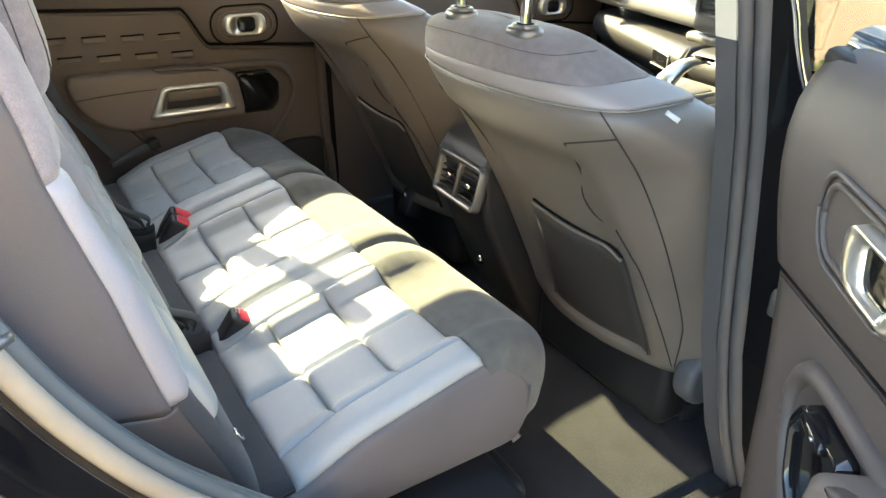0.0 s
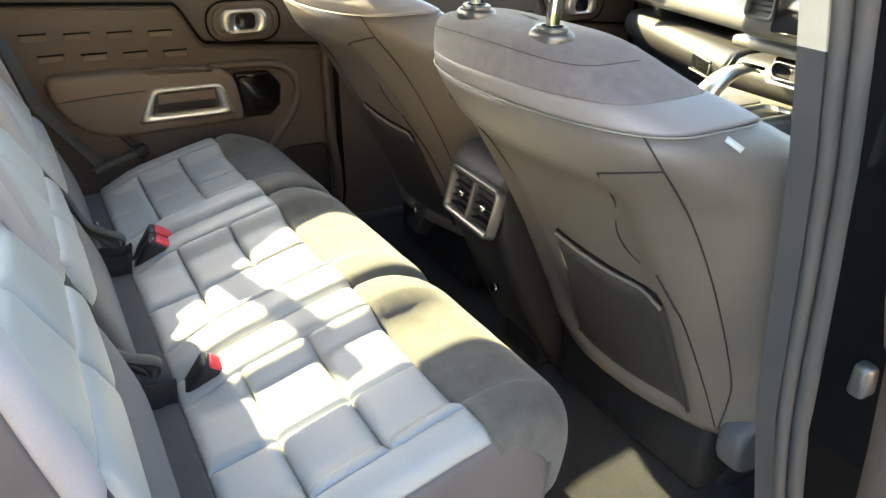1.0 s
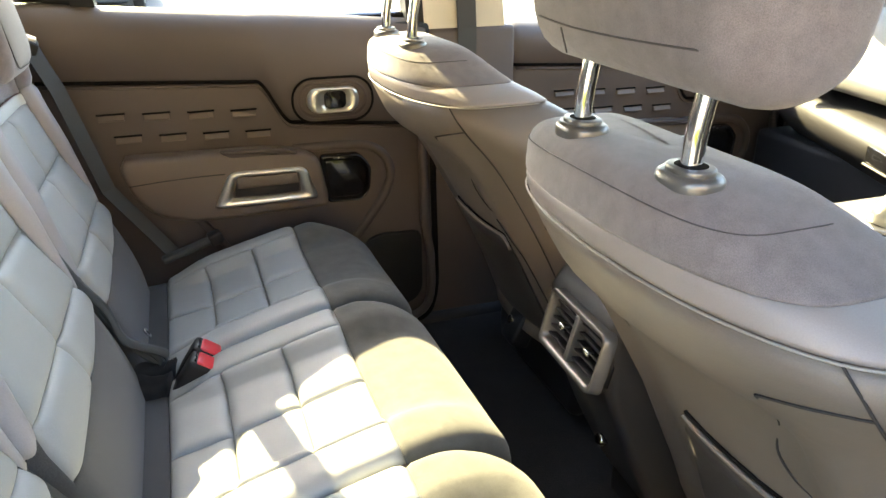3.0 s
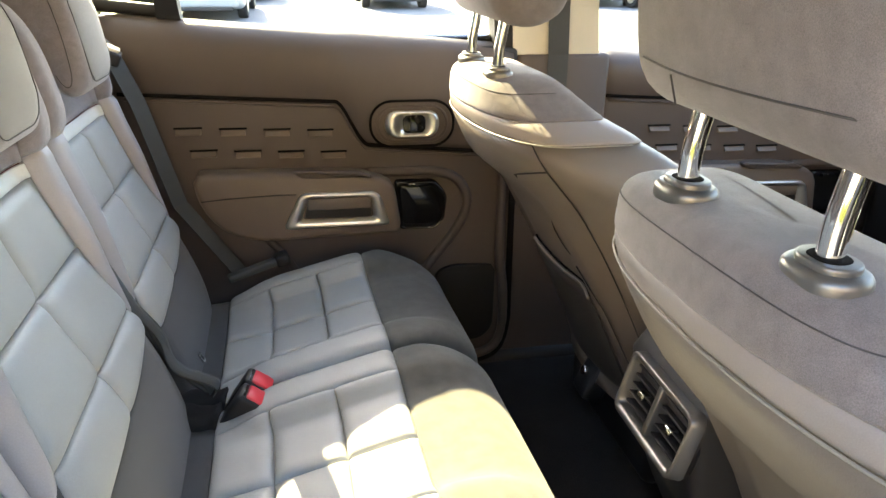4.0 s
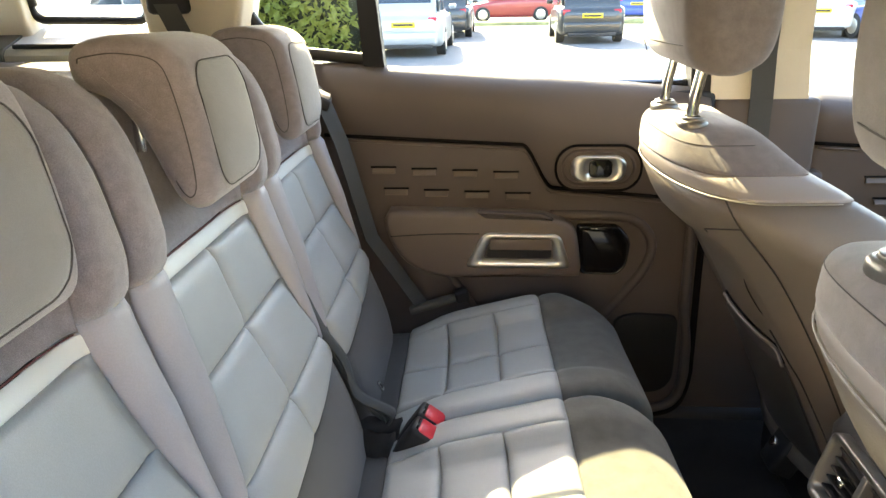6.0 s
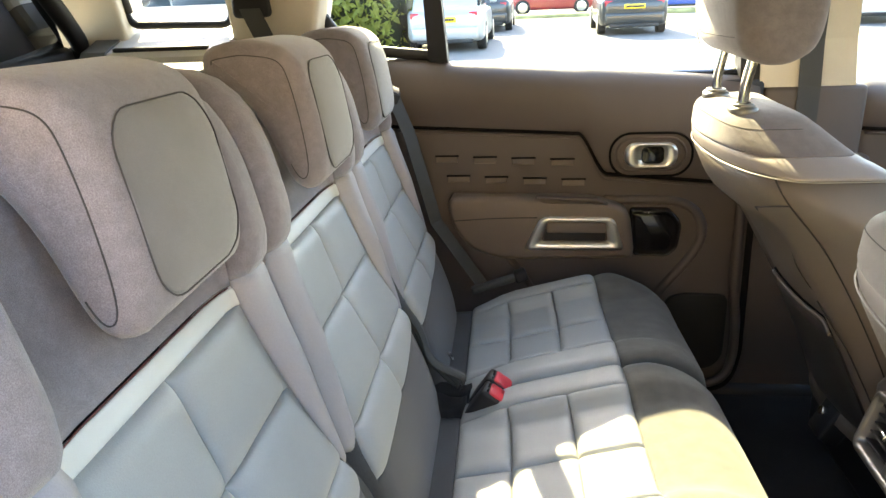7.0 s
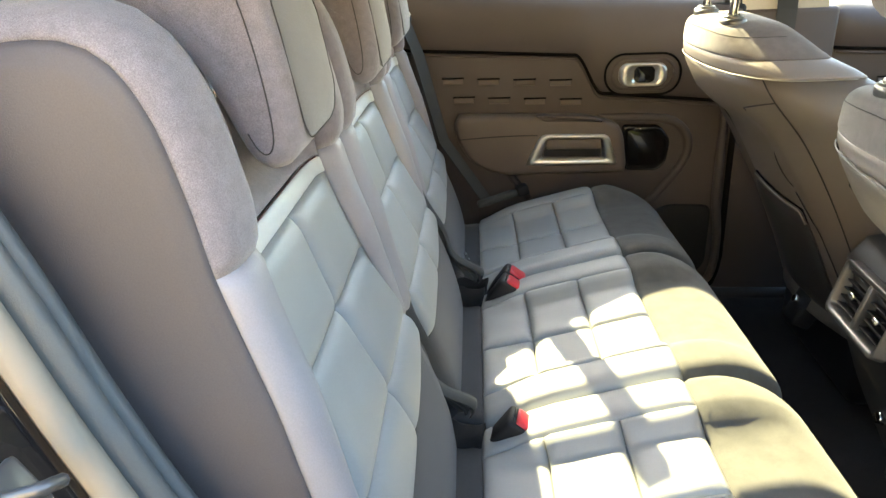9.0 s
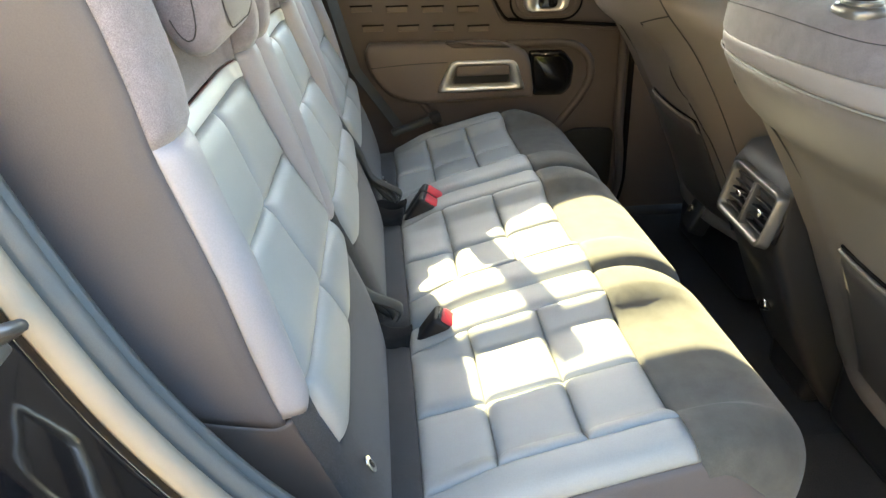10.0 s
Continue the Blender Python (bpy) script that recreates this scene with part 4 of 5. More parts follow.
floor = structure("floor", "dark grey carpeted car floor", "floor")
part("carpet", box((-0.9, -0.74, 0.30), (2.1, 0.76, 0.398), 0.01), CARPET, floor)
mat = thing("floor_mat", "dark carpet floor mat in the rear footwell", "floor mat", at=(0.8, -0.42, 0.399))
part("mat", pad([(p.x, p.y) for p in rounded(0.42, 0.46, 0.05)], 0, 0.012, 0.005, lambda a, b, h: Vector((a, b, h))), CARPET, mat)

# far flank: pillars and quarter panel
quarter = structure("wall_far_rear", "cream and grey rear quarter trim around the small side window", "car body")
part("quarter_lower", box((-0.95, 0.70, 0.36), (-0.07, 0.86, 1.19), 0.03), GREYPLASTIC, quarter)
LEDGE = spline([(0.752, 1.07, 0), (0.744, 1.11, 0), (0.741, 1.16, 0), (0.744, 1.195, 0), (0.755, 1.217, 0), (0.775, 1.229, 0), (0.812, 1.2325, 0)], 6)


def ledge_at(u, v):
    i = u * (len(LEDGE) - 1)
    j = min(int(max(i, 0)), len(LEDGE) - 2)
    q = LEDGE[j].lerp(LEDGE[j + 1], i - j)
    return Vector((v, q.x, q.y + 0.14 * (-0.06 - v)))


part("quarter_ledge", patch(ledge_at, 0, 1, -0.40, -0.0645, 0.004, 0.02, 0.03, side=-1), DOORVINYL, quarter, "brown-grey quarter trim")


def wedge(name, pts, y0, y1, mat, parent, label="", r=0.012):
    return part(name, pad(polyround(pts, min(r * 2, 0.02), 3), y0, y1, r, lambda a, b, h: Vector((a, h - 0.25 * max(b - 1.2, 0), b))), mat, parent, label)


wedge("quarter_pillar", [(-0.235, 1.20), (-0.20, 1.20), (-0.20, 1.27), (-0.14, 1.47), (-0.385, 1.47), (-0.385, 1.20)], 0.74, 0.86, CREAM, quarter, "cream pillar cloth")
wedge("quarter_pillar", [(-0.635, 1.27), (-0.635, 1.47), (-0.95, 1.47), (-0.95, 1.27)], 0.74, 0.86, CREAM, quarter, "cream pillar cloth")
SILLSHAPE = [(0.64, 1.20), (0.64, 1.268), (0.650, 1.279), (0.690, 1.292), (0.760, 1.316), (0.80, 1.320), (0.80, 1.20)]
part("quarter_sill", loft([[Vector((x, y, z)) for y, z in SILLSHAPE] for x in (-0.652, -0.648, -0.385, -0.381)]), STRIP, quarter, "pale sunlit window sill", False)
part("sill_end", loft([[Vector((x, y - 0.003, z + 0.003)) for y, z in SILLSHAPE] for x in (-0.712, -0.708, -0.658, -0.654)]), GREYPLASTIC, quarter, "", False)
part("sill_slot", box((-0.64, 0.652, 1.279), (-0.42, 0.668, 1.289), 0.002, 1), BLACK, quarter)
part("quarter_rubber", tube([Vector((x, 0.775 - 0.25 * max(z - 1.2, 0), z)) for x, z in [(p.x, p.y) for p in polyround([(-0.638, 1.332), (-0.388, 1.326), (-0.382, 1.46), (-0.632, 1.47)], 0.03, 5)] + [(-0.63, 1.36)]], 0.009, 8), BLACK, quarter, "black window rubber")
part("quarter_seal", tube(spline([(0.052, 0.80, 1.238), (-0.04, 0.80, 1.248), (-0.11, 0.80, 1.258), (-0.165, 0.795, 1.295), (-0.20, 0.775, 1.36), (-0.215, 0.74, 1.46)], 6), 0.013, 10), BLACK, quarter, "black quarter window seal")
win = structure("window_2", "clear quarter window glass", "window")
wp = part("pane", loft([[Vector((x, 0.815 - 0.27 * max(z - 1.2, 0), z)) for x, z in ((-0.22, 1.22), (0.05, 1.20))], [Vector((x, 0.815 - 0.27 * max(z - 1.2, 0), z)) for x, z in ((-0.22, 1.48), (0.03, 1.48))]], cap=False, closed=False), GLASS, win)
wp.visible_shadow = False
win = structure("window_1", "clear rear door window glass", "window")
wp = part("pane", loft([[Vector((x, 0.812 - 0.27 * max(z - 1.2, 0), z)) for x in (0.07, 0.80)] for z in (1.14, 1.56)], cap=False, closed=False), GLASS, win)
wp.visible_shadow = False
win = structure("window_3", "clear front passenger window glass", "window")
wp = part("pane", loft([[Vector((x, 0.84 - 0.27 * max(z - 1.2, 0), z)) for x in (0.95, 1.85)] for z in (1.08, 1.56)], cap=False, closed=False), GLASS, win)
wp.visible_shadow = False

bp = structure("pillar_far", "grey and cream centre pillar with seat belt", "pillar")
part("pillar_lower", box((0.785, 0.765, 0.36), (1.0, 0.86, 1.152), 0.012), DOORVINYL, bp)
part("pillar_upper", loft([[Vector((x, y, z)) for x, y in ((xa, ya), (xb, ya), (xb, ya + 0.07), (xa, ya + 0.07))] for z, xa, xb, ya in ((1.150, 0.775, 0.972, 0.772), (1.25, 0.765, 0.955, 0.755), (1.57, 0.725, 0.905, 0.65))]), CREAM, bp, "cream upper pillar trim", False)
part("pillar_rubber", loft([[Vector((x, y, z)) for x, y in ((xa, ya), (xb, ya), (xb, ya + 0.05), (xa, ya + 0.05))] for z, xa, xb, ya in ((1.150, 0.735, 0.775, 0.775), (1.25, 0.725, 0.765, 0.76), (1.57, 0.685, 0.725, 0.655))]), BLACK, bp, "black door seal", False)
belt = thing("seat_belt", "black seat belt hanging on the centre pillar", "seat belt", at=(0.87, 0.76, 1.0))
part("strap", loft([[Vector((x - 0.87, y - 0.76, z - 1.0)) for x, y in ((xa, ya), (xa + 0.046, ya), (xa + 0.046, ya + 0.002), (xa, ya + 0.002))] for z, xa, ya in ((0.55, 0.855, 0.755), (1.15, 0.852, 0.762), (1.25, 0.842, 0.748), (1.42, 0.815, 0.672))], closed=True), WEBBING, belt, "", False)

rbelt = thing("rear_seat_belt", "grey webbing seat belt beside the rear backrest", "seat belt", at=(0, 0.66, 1.1))
part("strap", loft([[Vector((x, y - 0.66, z - 1.1)) for x, y in ((xa, ya), (xa + 0.02, ya + 0.04), (xa + 0.022, ya + 0.039), (xa + 0.002, ya - 0.001))] for z, xa, ya in ((1.27, -0.12, 0.655), (1.18, -0.035, 0.655), (1.08, 0.0, 0.663), (0.87, 0.05, 0.67), (0.70, 0.16, 0.675))]), WEBBING, rbelt, "", False)
part("belt_guide", moved(box((-0.03, -0.03, -0.012), (0.03, 0.03, 0.012), 0.005), pose(-0.03, 0.0, 0.075, 0, 25, 10)), BLACK, rbelt, "black belt guide")
part("guide_clip", moved(box((-0.012, -0.02, 0.010), (0.024, 0.022, 0.018), 0.002), pose(-0.03, 0.0, 0.075, 0, 25, 10)), SILVER, rbelt)
rbelt2 = thing("belt_retractor", "black seat belt retractor on the cream pillar", "seat belt", at=(-0.31, 0.70, 1.36))
part("retractor_cover", box((-0.05, -0.03, -0.02), (0.03, 0.03, 0.03), 0.012, 3), BLACK, rbelt2)
part("strap", loft([[Vector((x, y, z)) for x, y in ((xa, ya), (xa + 0.046, ya), (xa + 0.046, ya + 0.002), (xa, ya + 0.002))] for z, xa, ya in ((0.0, -0.03, -0.034), (-0.06, -0.005, -0.034), (-0.12, 0.06, -0.03))]), WEBBING, rbelt2, "", False)

# roof
roof = structure("ceiling", "cream headlining under the car roof", "headlining")
me_rings = [[Vector((x, y, z)) for y, z in ((-0.60, zz - 0.02), (-0.50, zz - 0.008), (0, zz), (0.50, zz - 0.008), (0.60, zz - 0.02), (0.66, zz - 0.035), (0.66, zz + 0.05), (0, zz + 0.09), (-0.66, zz + 0.05), (-0.66, zz - 0.035))] for x, zz in ((-0.95, 1.48), (-0.4, 1.53), (0.2, 1.62), (0.8, 1.635), (1.06, 1.62), (1.24, 1.575))]
part("headlining", loft(me_rings), CREAM, roof)
rail = structure("trim", "black roof rail over the side windows", "trim")
RAILS = {-1: [(-0.9, 1.40), (-0.4, 1.44), (-0.1, 1.49), (0.1, 1.53), (0.3, 1.56), (0.6, 1.575), (0.95, 1.565)],
         1: [(-0.9, 1.42), (-0.4, 1.44), (-0.1, 1.478), (0.05, 1.50), (0.15, 1.512), (0.25, 1.515), (0.45, 1.507), (0.72, 1.495), (0.95, 1.48)]}
for sg in (-1, 1):
    part("roof_side", loft([[Vector((x, sg * y, zz)) for y, zz in ((0.655, z), (0.70, z), (0.70, 1.70), (0.655, 1.70))] for x, z in RAILS[sg]]), CREAM, roof, "", False)
    part("roof_rail", tube(spline([(x, sg * 0.675, z) for x, z in RAILS[sg]] + [(1.12, sg * 0.68, 1.535), (1.30, sg * 0.69, 1.515), (1.62, sg * 0.74, 1.374), (1.95, sg * 0.80, 1.19), (2.08, sg * 0.80, 1.05)], 6), 0.026, 10), BLACK, rail)

    part("screen_pillar", loft([[Vector((x, sg * (y - a), z + b)) for a, b in ((0.0, 0.0), (0.03, 0.03), (0.05, 0.13), (0.02, 0.13))] for x, y, z in ((1.16, 0.69, 1.54), (1.30, 0.70, 1.515), (1.62, 0.75, 1.374), (1.95, 0.81, 1.19))]), CREAM, rail, "cream windscreen pillar", False)

# tailgate, parcel shelf
tail = structure("wall_rear", "dark tailgate with tinted rear window", "tailgate")
part("tailgate_trim", box((-0.98, -0.80, 0.36), (-0.86, 0.80, 1.20), 0.03), BLACK, tail)
part("tailgate_sill", tube(spline([(-0.82, -0.74, 1.245), (-0.81, 0.0, 1.25), (-0.80, 0.40, 1.258), (-0.765, 0.67, 1.272)], 5), 0.024, 10), BLACK, tail)
part("tailgate_frame", tube(spline([(-0.765, 0.68, 1.265), (-0.745, 0.70, 1.290), (-0.715, 0.625, 1.345), (-0.69, 0.54, 1.405), (-0.65, 0.42, 1.49)], 5), 0.020, 10), BLACK, tail)
part("rear_pane", loft([[Vector((-0.83, -0.76, 1.25)), Vector((-0.775, 0.69, 1.27))], [Vector((-0.735, -0.70, 1.39)), Vector((-0.705, 0.56, 1.40))], [Vector((-0.66, -0.62, 1.50)), Vector((-0.66, 0.42, 1.50))]], cap=False, closed=False), TINTED, tail)
shelf = thing("parcel_shelf", "dark fabric luggage cover behind the rear seats", "luggage cover", at=(-0.5, 0, 1.246))
part("cover", box((-0.33, -0.70, -0.012), (0.30, 0.635, 0.012), 0.01), COVER, shelf)
part("cover_bar", tube([(0.295, -0.70, -0.012), (0.295, 0.635, -0.012)], 0.022, 10), BLACK, shelf)
ledge = structure("trim_rear", "pale plastic ledge under the luggage window", "trim")
part("ledge", box((-0.80, 0.60, 1.10), (-0.36, 0.78, 1.25), 0.015), GREYPLASTIC, ledge)

# near flank
nb = structure("pillar_near", "grey centre pillar with rubber door seals", "pillar")


def leaning(rows, ys, mat, name, label=""):
    return part(name, loft([[Vector((x, y, z)) for x, y in ((xa, ys[0]), (xb, ys[0]), (xb, ys[1]), (xa, ys[1]))] for z, xa, xb in rows]), mat, nb, label, False)


B_LINE = [(0.40, 0.955), (0.55, 0.89), (0.75, 0.83), (0.98, 0.79), (1.10, 0.767), (1.149, 0.754), (1.209, 0.738), (1.255, 0.725), (1.57, 0.630)]
leaning([(z, x, x + 0.06) for z, x in B_LINE if z < 1.22], (-0.685, -0.655), PILLARGREY, "pillar_trim", "grey lower pillar trim")
leaning([(z, x, x + 0.06) for z, x in B_LINE if z > 1.20], (-0.685, -0.655), CREAM, "pillar_trim", "cream upper pillar trim")
part("seal_inner", tube(spline([(x + 0.006, -0.694, z) for z, x in B_LINE], 5), 0.009, 8), PILLARSEAL, nb)
part("seal_outer", tube(spline([(x + 0.016, -0.712, z) for z, x in B_LINE], 5), 0.012, 8), PILLARSEAL, nb, "grey rubber door seal")
part("pillar_jamb", loft([[Vector((x + a, y, z)) for a, y in ((0.012, -0.69), (0.060, -0.69), (0.032, yo), (0.012, yo))] for (z, x), yo in zip(B_LINE, (-0.80, -0.80, -0.80, -0.80, -0.785, -0.770, -0.756, -0.750, -0.700))]), JAMB, nb, "gloss black painted jamb", False)
part("chrome_strip", tube(spline([(0.81, -0.786, 1.10), (0.770, -0.768, 1.160), (0.747, -0.758, 1.215), (0.729, -0.754, 1.262), (0.690, -0.742, 1.34)], 5), 0.0035, 8), CHROME, nb, "thin chrome strip")
part("pillar_panel", loft([[Vector((x, y, z)) for x in (0.745, 0.772)] for z, y in ((1.12, -0.748), (1.50, -0.745))], cap=False, closed=False), WINDOWGLOSS, nb, "gloss black outer pillar panel", False)
win = structure("window_5", "front driver window glass reflecting the house", "window")
wp = part("pane", loft([[Vector((x, y, z)) for x in (0.779, 1.75)] for z, y in ((1.10, -0.786), (1.25, -0.746), (1.52, -0.675))], cap=False, closed=False), SIDEGLASS, win)
wp.visible_shadow = False
part("striker", box((0.80, -0.785, 0.86), (0.83, -0.765, 0.90), 0.006), SATINGREY, nb)

aperture = [(-0.22, 1.47), (-0.14, 1.33), (-0.085, 1.20), (-0.045, 1.08), (-0.005, 0.98), (0.05, 0.885), (0.12, 0.80), (0.20, 0.715), (0.29, 0.61), (0.36, 0.51), (0.42, 0.44), (0.52, 0.40)]
ap = structure("wall_near_rear", "grey and gloss black rear door aperture with rubber seal", "car body")
part("aperture_trim", sweep(aperture, [(0.06, -0.652), (0.012, -0.656), (0.0, -0.662), (-0.004, -0.674), (0.008, -0.676), (0.06, -0.672)]), GREYPLASTIC, ap, "blue-grey plastic aperture trim")
part("aperture_lip", sweep(aperture, [(0.06, -0.679), (0.0, -0.678), (-0.007, -0.684), (-0.007, -0.692), (0.002, -0.697), (0.06, -0.697)]), GREYPLASTIC, ap)
part("door_seal", sweep(aperture, [(0.010 + 0.011 * math.cos(a), -0.708 + 0.011 * math.sin(a)) for a in np.linspace(0, 2 * math.pi, 10, endpoint=False)]), SEAL, ap, "brown rubber door seal")
part("jamb", sweep(aperture, [(0.018, -0.716), (0.026, -0.720), (0.070, -0.762), (0.082, -0.80), (0.095, -0.822), (0.12, -0.828), (0.12, -0.716)]), PAINT, ap, "gloss black painted jamb")
part("jamb_bead", sweep(aperture, [(0.085 + 0.005 * math.cos(a), -0.806 + 0.005 * math.sin(a)) for a in np.linspace(0, 2 * math.pi, 8, endpoint=False)]), CHROME, ap)
part("quarter_skin", sweep(aperture, [(0.095, -0.830), (0.14, -0.845), (0.55, -0.865), (0.55, -0.80), (0.095, -0.80)]), PAINT, ap, "gloss black outer panel")
part("wheel_house", sweep(aperture[3:10], [(0.055, -0.65), (0.05, -0.66), (0.20, -0.66), (0.20, -0.60), (0.09, -0.60)]), BLACK, ap)
part("quarter_inner", box((-0.95, -0.80, 1.10), (-0.30, -0.76, 1.60), 0.01), CREAM, ap, "cream quarter trim")
latch = thing("door_striker", "grey metal door latch striker on the black jamb", "latch", at=(-0.052, -0.765, 1.09))
part("striker_plate", moved(box((-0.018, -0.014, -0.004), (0.018, 0.014, 0.004), 0.003), pose(0, 0, 0, 0, 62, 0)), SATINGREY, latch)
part("striker_loop", tube(spline([(0.0, -0.012, 0.008), (0.022, -0.010, 0.014), (0.026, 0.004, 0.008), (0.004, 0.010, -0.006)], 5), 0.004, 8), SATINGREY, latch)
hinge_trim = thing("hinge_trim", "grey plastic cover at the foot of the backrest", "trim", at=(0.1, -0.64, 0.8))
part("cover_panel", sweep([(0.035, 0.915), (0.09, 0.83), (0.16, 0.75), (0.21, 0.70)], [(0.0, -0.655), (-0.035, -0.645), (-0.04, -0.61), (0.02, -0.60)]), GREYPLASTIC, hinge_trim)
sillp = structure("sill_near", "black door sill with carpet edge", "sill")
part("sill_step", box((0.36, -0.80, 0.30), (1.0, -0.70, 0.425), 0.02), BLACK, sillp)
part("sill_skin", box((-0.2, -0.86, 0.12), (2.1, -0.79, 0.375), 0.02), PAINT, sillp)
# bodywork ahead of and below the cabin
fw = structure("wall_front", "dark bulkhead and windscreen frame", "car body")
part("bulkhead", box((1.95, -0.80, 0.30), (2.05, 0.80, 1.02), 0.02), BLACK, fw)
ws = structure("window_4", "clear windscreen glass", "window")
wp = part("pane", loft([[Vector((2.05, y, 1.04)) for y in (-0.76, 0.78)], [Vector((1.24, y, 1.585)) for y in (-0.64, 0.64)]], cap=False, closed=False), GLASS, ws)
wp.visible_shadow = False

# ---- dashboard and console ----
dash = thing("dashboard", "pale grey dashboard with glovebox and air vents", "dashboard", at=(1.55, 0, 0.9))
D0 = Vector((1.55, 0, 0.9))


def dfin(bm):
    return moved(bm, Matrix.Translation(-D0))


top = spline([(1.95, 1.08), (1.80, 1.155), (1.64, 1.16), (1.545, 1.125), (1.485, 1.065), (1.462, 1.02), (1.475, 0.998), (1.53, 0.99), (1.9, 0.98)], 4, True)
part("dash_top", dfin(pad([(p.x, p.y) for p in top], -0.74, 0.77, 0.03, lambda a, b, h: Vector((a + 0.35 * max(h - 0.1, 0), h, b + 0.02)))), DASH, dash)
low = spline([(1.90, 0.975), (1.60, 0.98), (1.535, 0.975), (1.513, 0.945), (1.520, 0.912), (1.555, 0.878), (1.63, 0.828), (1.73, 0.775), (1.9, 0.70)], 4, True)
gl = part("glovebox", dfin(pad([(p.x, p.y) for p in low], 0.075, 0.68, 0.02, lambda a, b, h: Vector((a + 0.35 * max(h - 0.1, 0), h, b)))), DASHLOW, dash)
hm = pose(1.5445, 0.184, 0.929, 0, 0, -19.3)
part("glovebox_handle", dfin(moved(box((-0.003, -0.050, -0.019), (0.03, 0.050, 0.019), 0.004), hm)), GLOSS, gl)
part("handle_lip", dfin(moved(tube([(-0.004, -0.052, 0.012), (-0.004, -0.050, -0.020), (-0.004, 0.048, -0.020)], 0.0025, 8), hm)), DASH, gl)
part("glovebox_edge", dfin(tube([(1.535, 0.077, 0.975), (1.511, 0.077, 0.945), (1.518, 0.077, 0.912), (1.553, 0.077, 0.878), (1.63, 0.077, 0.827)], 0.003, 6)), BLACK, gl)
part("under_dash", dfin(box((1.72, -0.74, 0.38), (1.95, 0.735, 0.85), 0.02)), BLACK, dash)
part("dash_centre", dfin(pad([(p.x, p.y) for p in low], -0.74, 0.072, 0.02, lambda a, b, h: Vector((a + 0.0, h, b)))), DASHLOW, dash)


def vent(cy, cz, w, h, cx, parent, tilt=0):
    o, i = rounded(w, h, 0.012, 5), rounded(w - 0.02, h - 0.02, 0.008, 5)
    mt = pose(cx, cy, cz, 0, tilt, 0)
    f = part("vent_frame", dfin(moved(frame_ring(o, i, 0.01, -0.004, 0.0, 0.03, lambda a, y, b: Vector((y, a, b))), mt)), DASHDARK, parent)
    part("vent_well", dfin(moved(box((0.028, -w / 2 + 0.008, -h / 2 + 0.008), (0.034, w / 2 - 0.008, h / 2 - 0.008), 0), mt)), BLACK, f)
    for k in range(5):
        z = -h / 2 + 0.012 + (h - 0.024) * (k + 0.5) / 5
        part("vent_slat", dfin(moved(box((0.002, -w / 2 + 0.01, z - 0.0015), (0.02, w / 2 - 0.01, z + 0.0015), 0.0008, 1), mt)), BLACK, f)


vent(0.56, 1.075, 0.09, 0.075, 1.62, dash)
vent(-0.060, 1.125, 0.075, 0.076, 1.415, dash)
vent(-0.060, 1.205, 0.075, 0.070, 1.425, dash)
part("screen", dfin(moved(box((-0.012, -0.13, -0.06), (0.012, 0.13, 0.06), 0.008), pose(1.41, -0.24, 1.13, 0, 10, 0))), GLOSS, dash, "dark glossy touch screen")
part("screen_surround", dfin(moved(box((0.0, -0.29, -0.07), (0.06, 0.17, 0.065), 0.02, 3), pose(1.425, -0.18, 1.12, 0, 8, 0))), DASHDARK, dash)
part("centre_ledge", dfin(box((1.440, -0.40, 1.018), (1.56, 0.02, 1.042), 0.010, 3)), DASH, dash)
sp = part("switch_panel", dfin(box((1.494, -0.40, 0.950), (1.54, -0.050, 1.006), 0.016, 3)), GLOSS, dash, "gloss black switch row")
part("switch_bar", dfin(box((1.488, -0.36, 0.948), (1.50, -0.055, 0.955), 0.003, 2)), CHROME, sp)
part("switch_rim", dfin(moved(tube([Vector((0, p.x, p.y)) for p in rounded(0.11, 0.034, 0.016)] + [Vector((0, 0.055, 0))], 0.002, 8), pose(1.492, -0.115, 0.980))), CHROME, sp)
for k in range(4):
    part("switch", dfin(box((1.486, -0.160 - 0.06 * k, 0.964), (1.50, -0.112 - 0.06 * k, 0.990), 0.004, 2)), SATINGREY, sp)

con = thing("centre_console", "brown-grey centre console with rear air vents", "console", at=(0.9, -0.03, 0.36))
C0 = Vector((0.9, -0.03, 0.36))


def cfin(bm):
    return moved(bm, Matrix.Translation(-C0))


side = polyround([(0.765, 0.862), (0.80, 0.885), (1.05, 0.90), (1.5, 0.90), (1.56, 0.84), (1.56, 0.36), (0.97, 0.36), (0.90, 0.46), (0.83, 0.60), (0.775, 0.735)], 0.02)
part("console_body", cfin(pad([(p.x, p.y) for p in side], -0.128, 0.068, 0.018, lambda a, b, h: Vector((a, h, b)))), DASHLOW, con)
part("console_top", cfin(box((1.06, -0.205, 0.845), (1.50, 0.060, 0.915), 0.012, 3)), DASH, con, "pale grey console top")
part("console_flank", cfin(box((1.04, -0.198, 0.40), (1.52, -0.10, 0.846), 0.015, 3)), DASHLOW, con)
part("cup_tray", cfin(box((1.21, -0.178, 0.905), (1.43, -0.115, 0.9163), 0.010, 3)), DASHLOW, con)
tray_o, tray_i = rounded(0.245, 0.082, 0.02, 5), rounded(0.222, 0.060, 0.014, 5)
part("tray_rim", cfin(moved(frame_ring(tray_o, tray_i, 0.0, 0.008, 0.005, -0.002, lambda a, y, b: Vector((a, b, y))), pose(1.32, -0.147, 0.914))), SILVER, con)
gear = thing("gear_lever", "silver and grey gear lever on the console", "gear lever", at=(1.35, -0.062, 0.915))
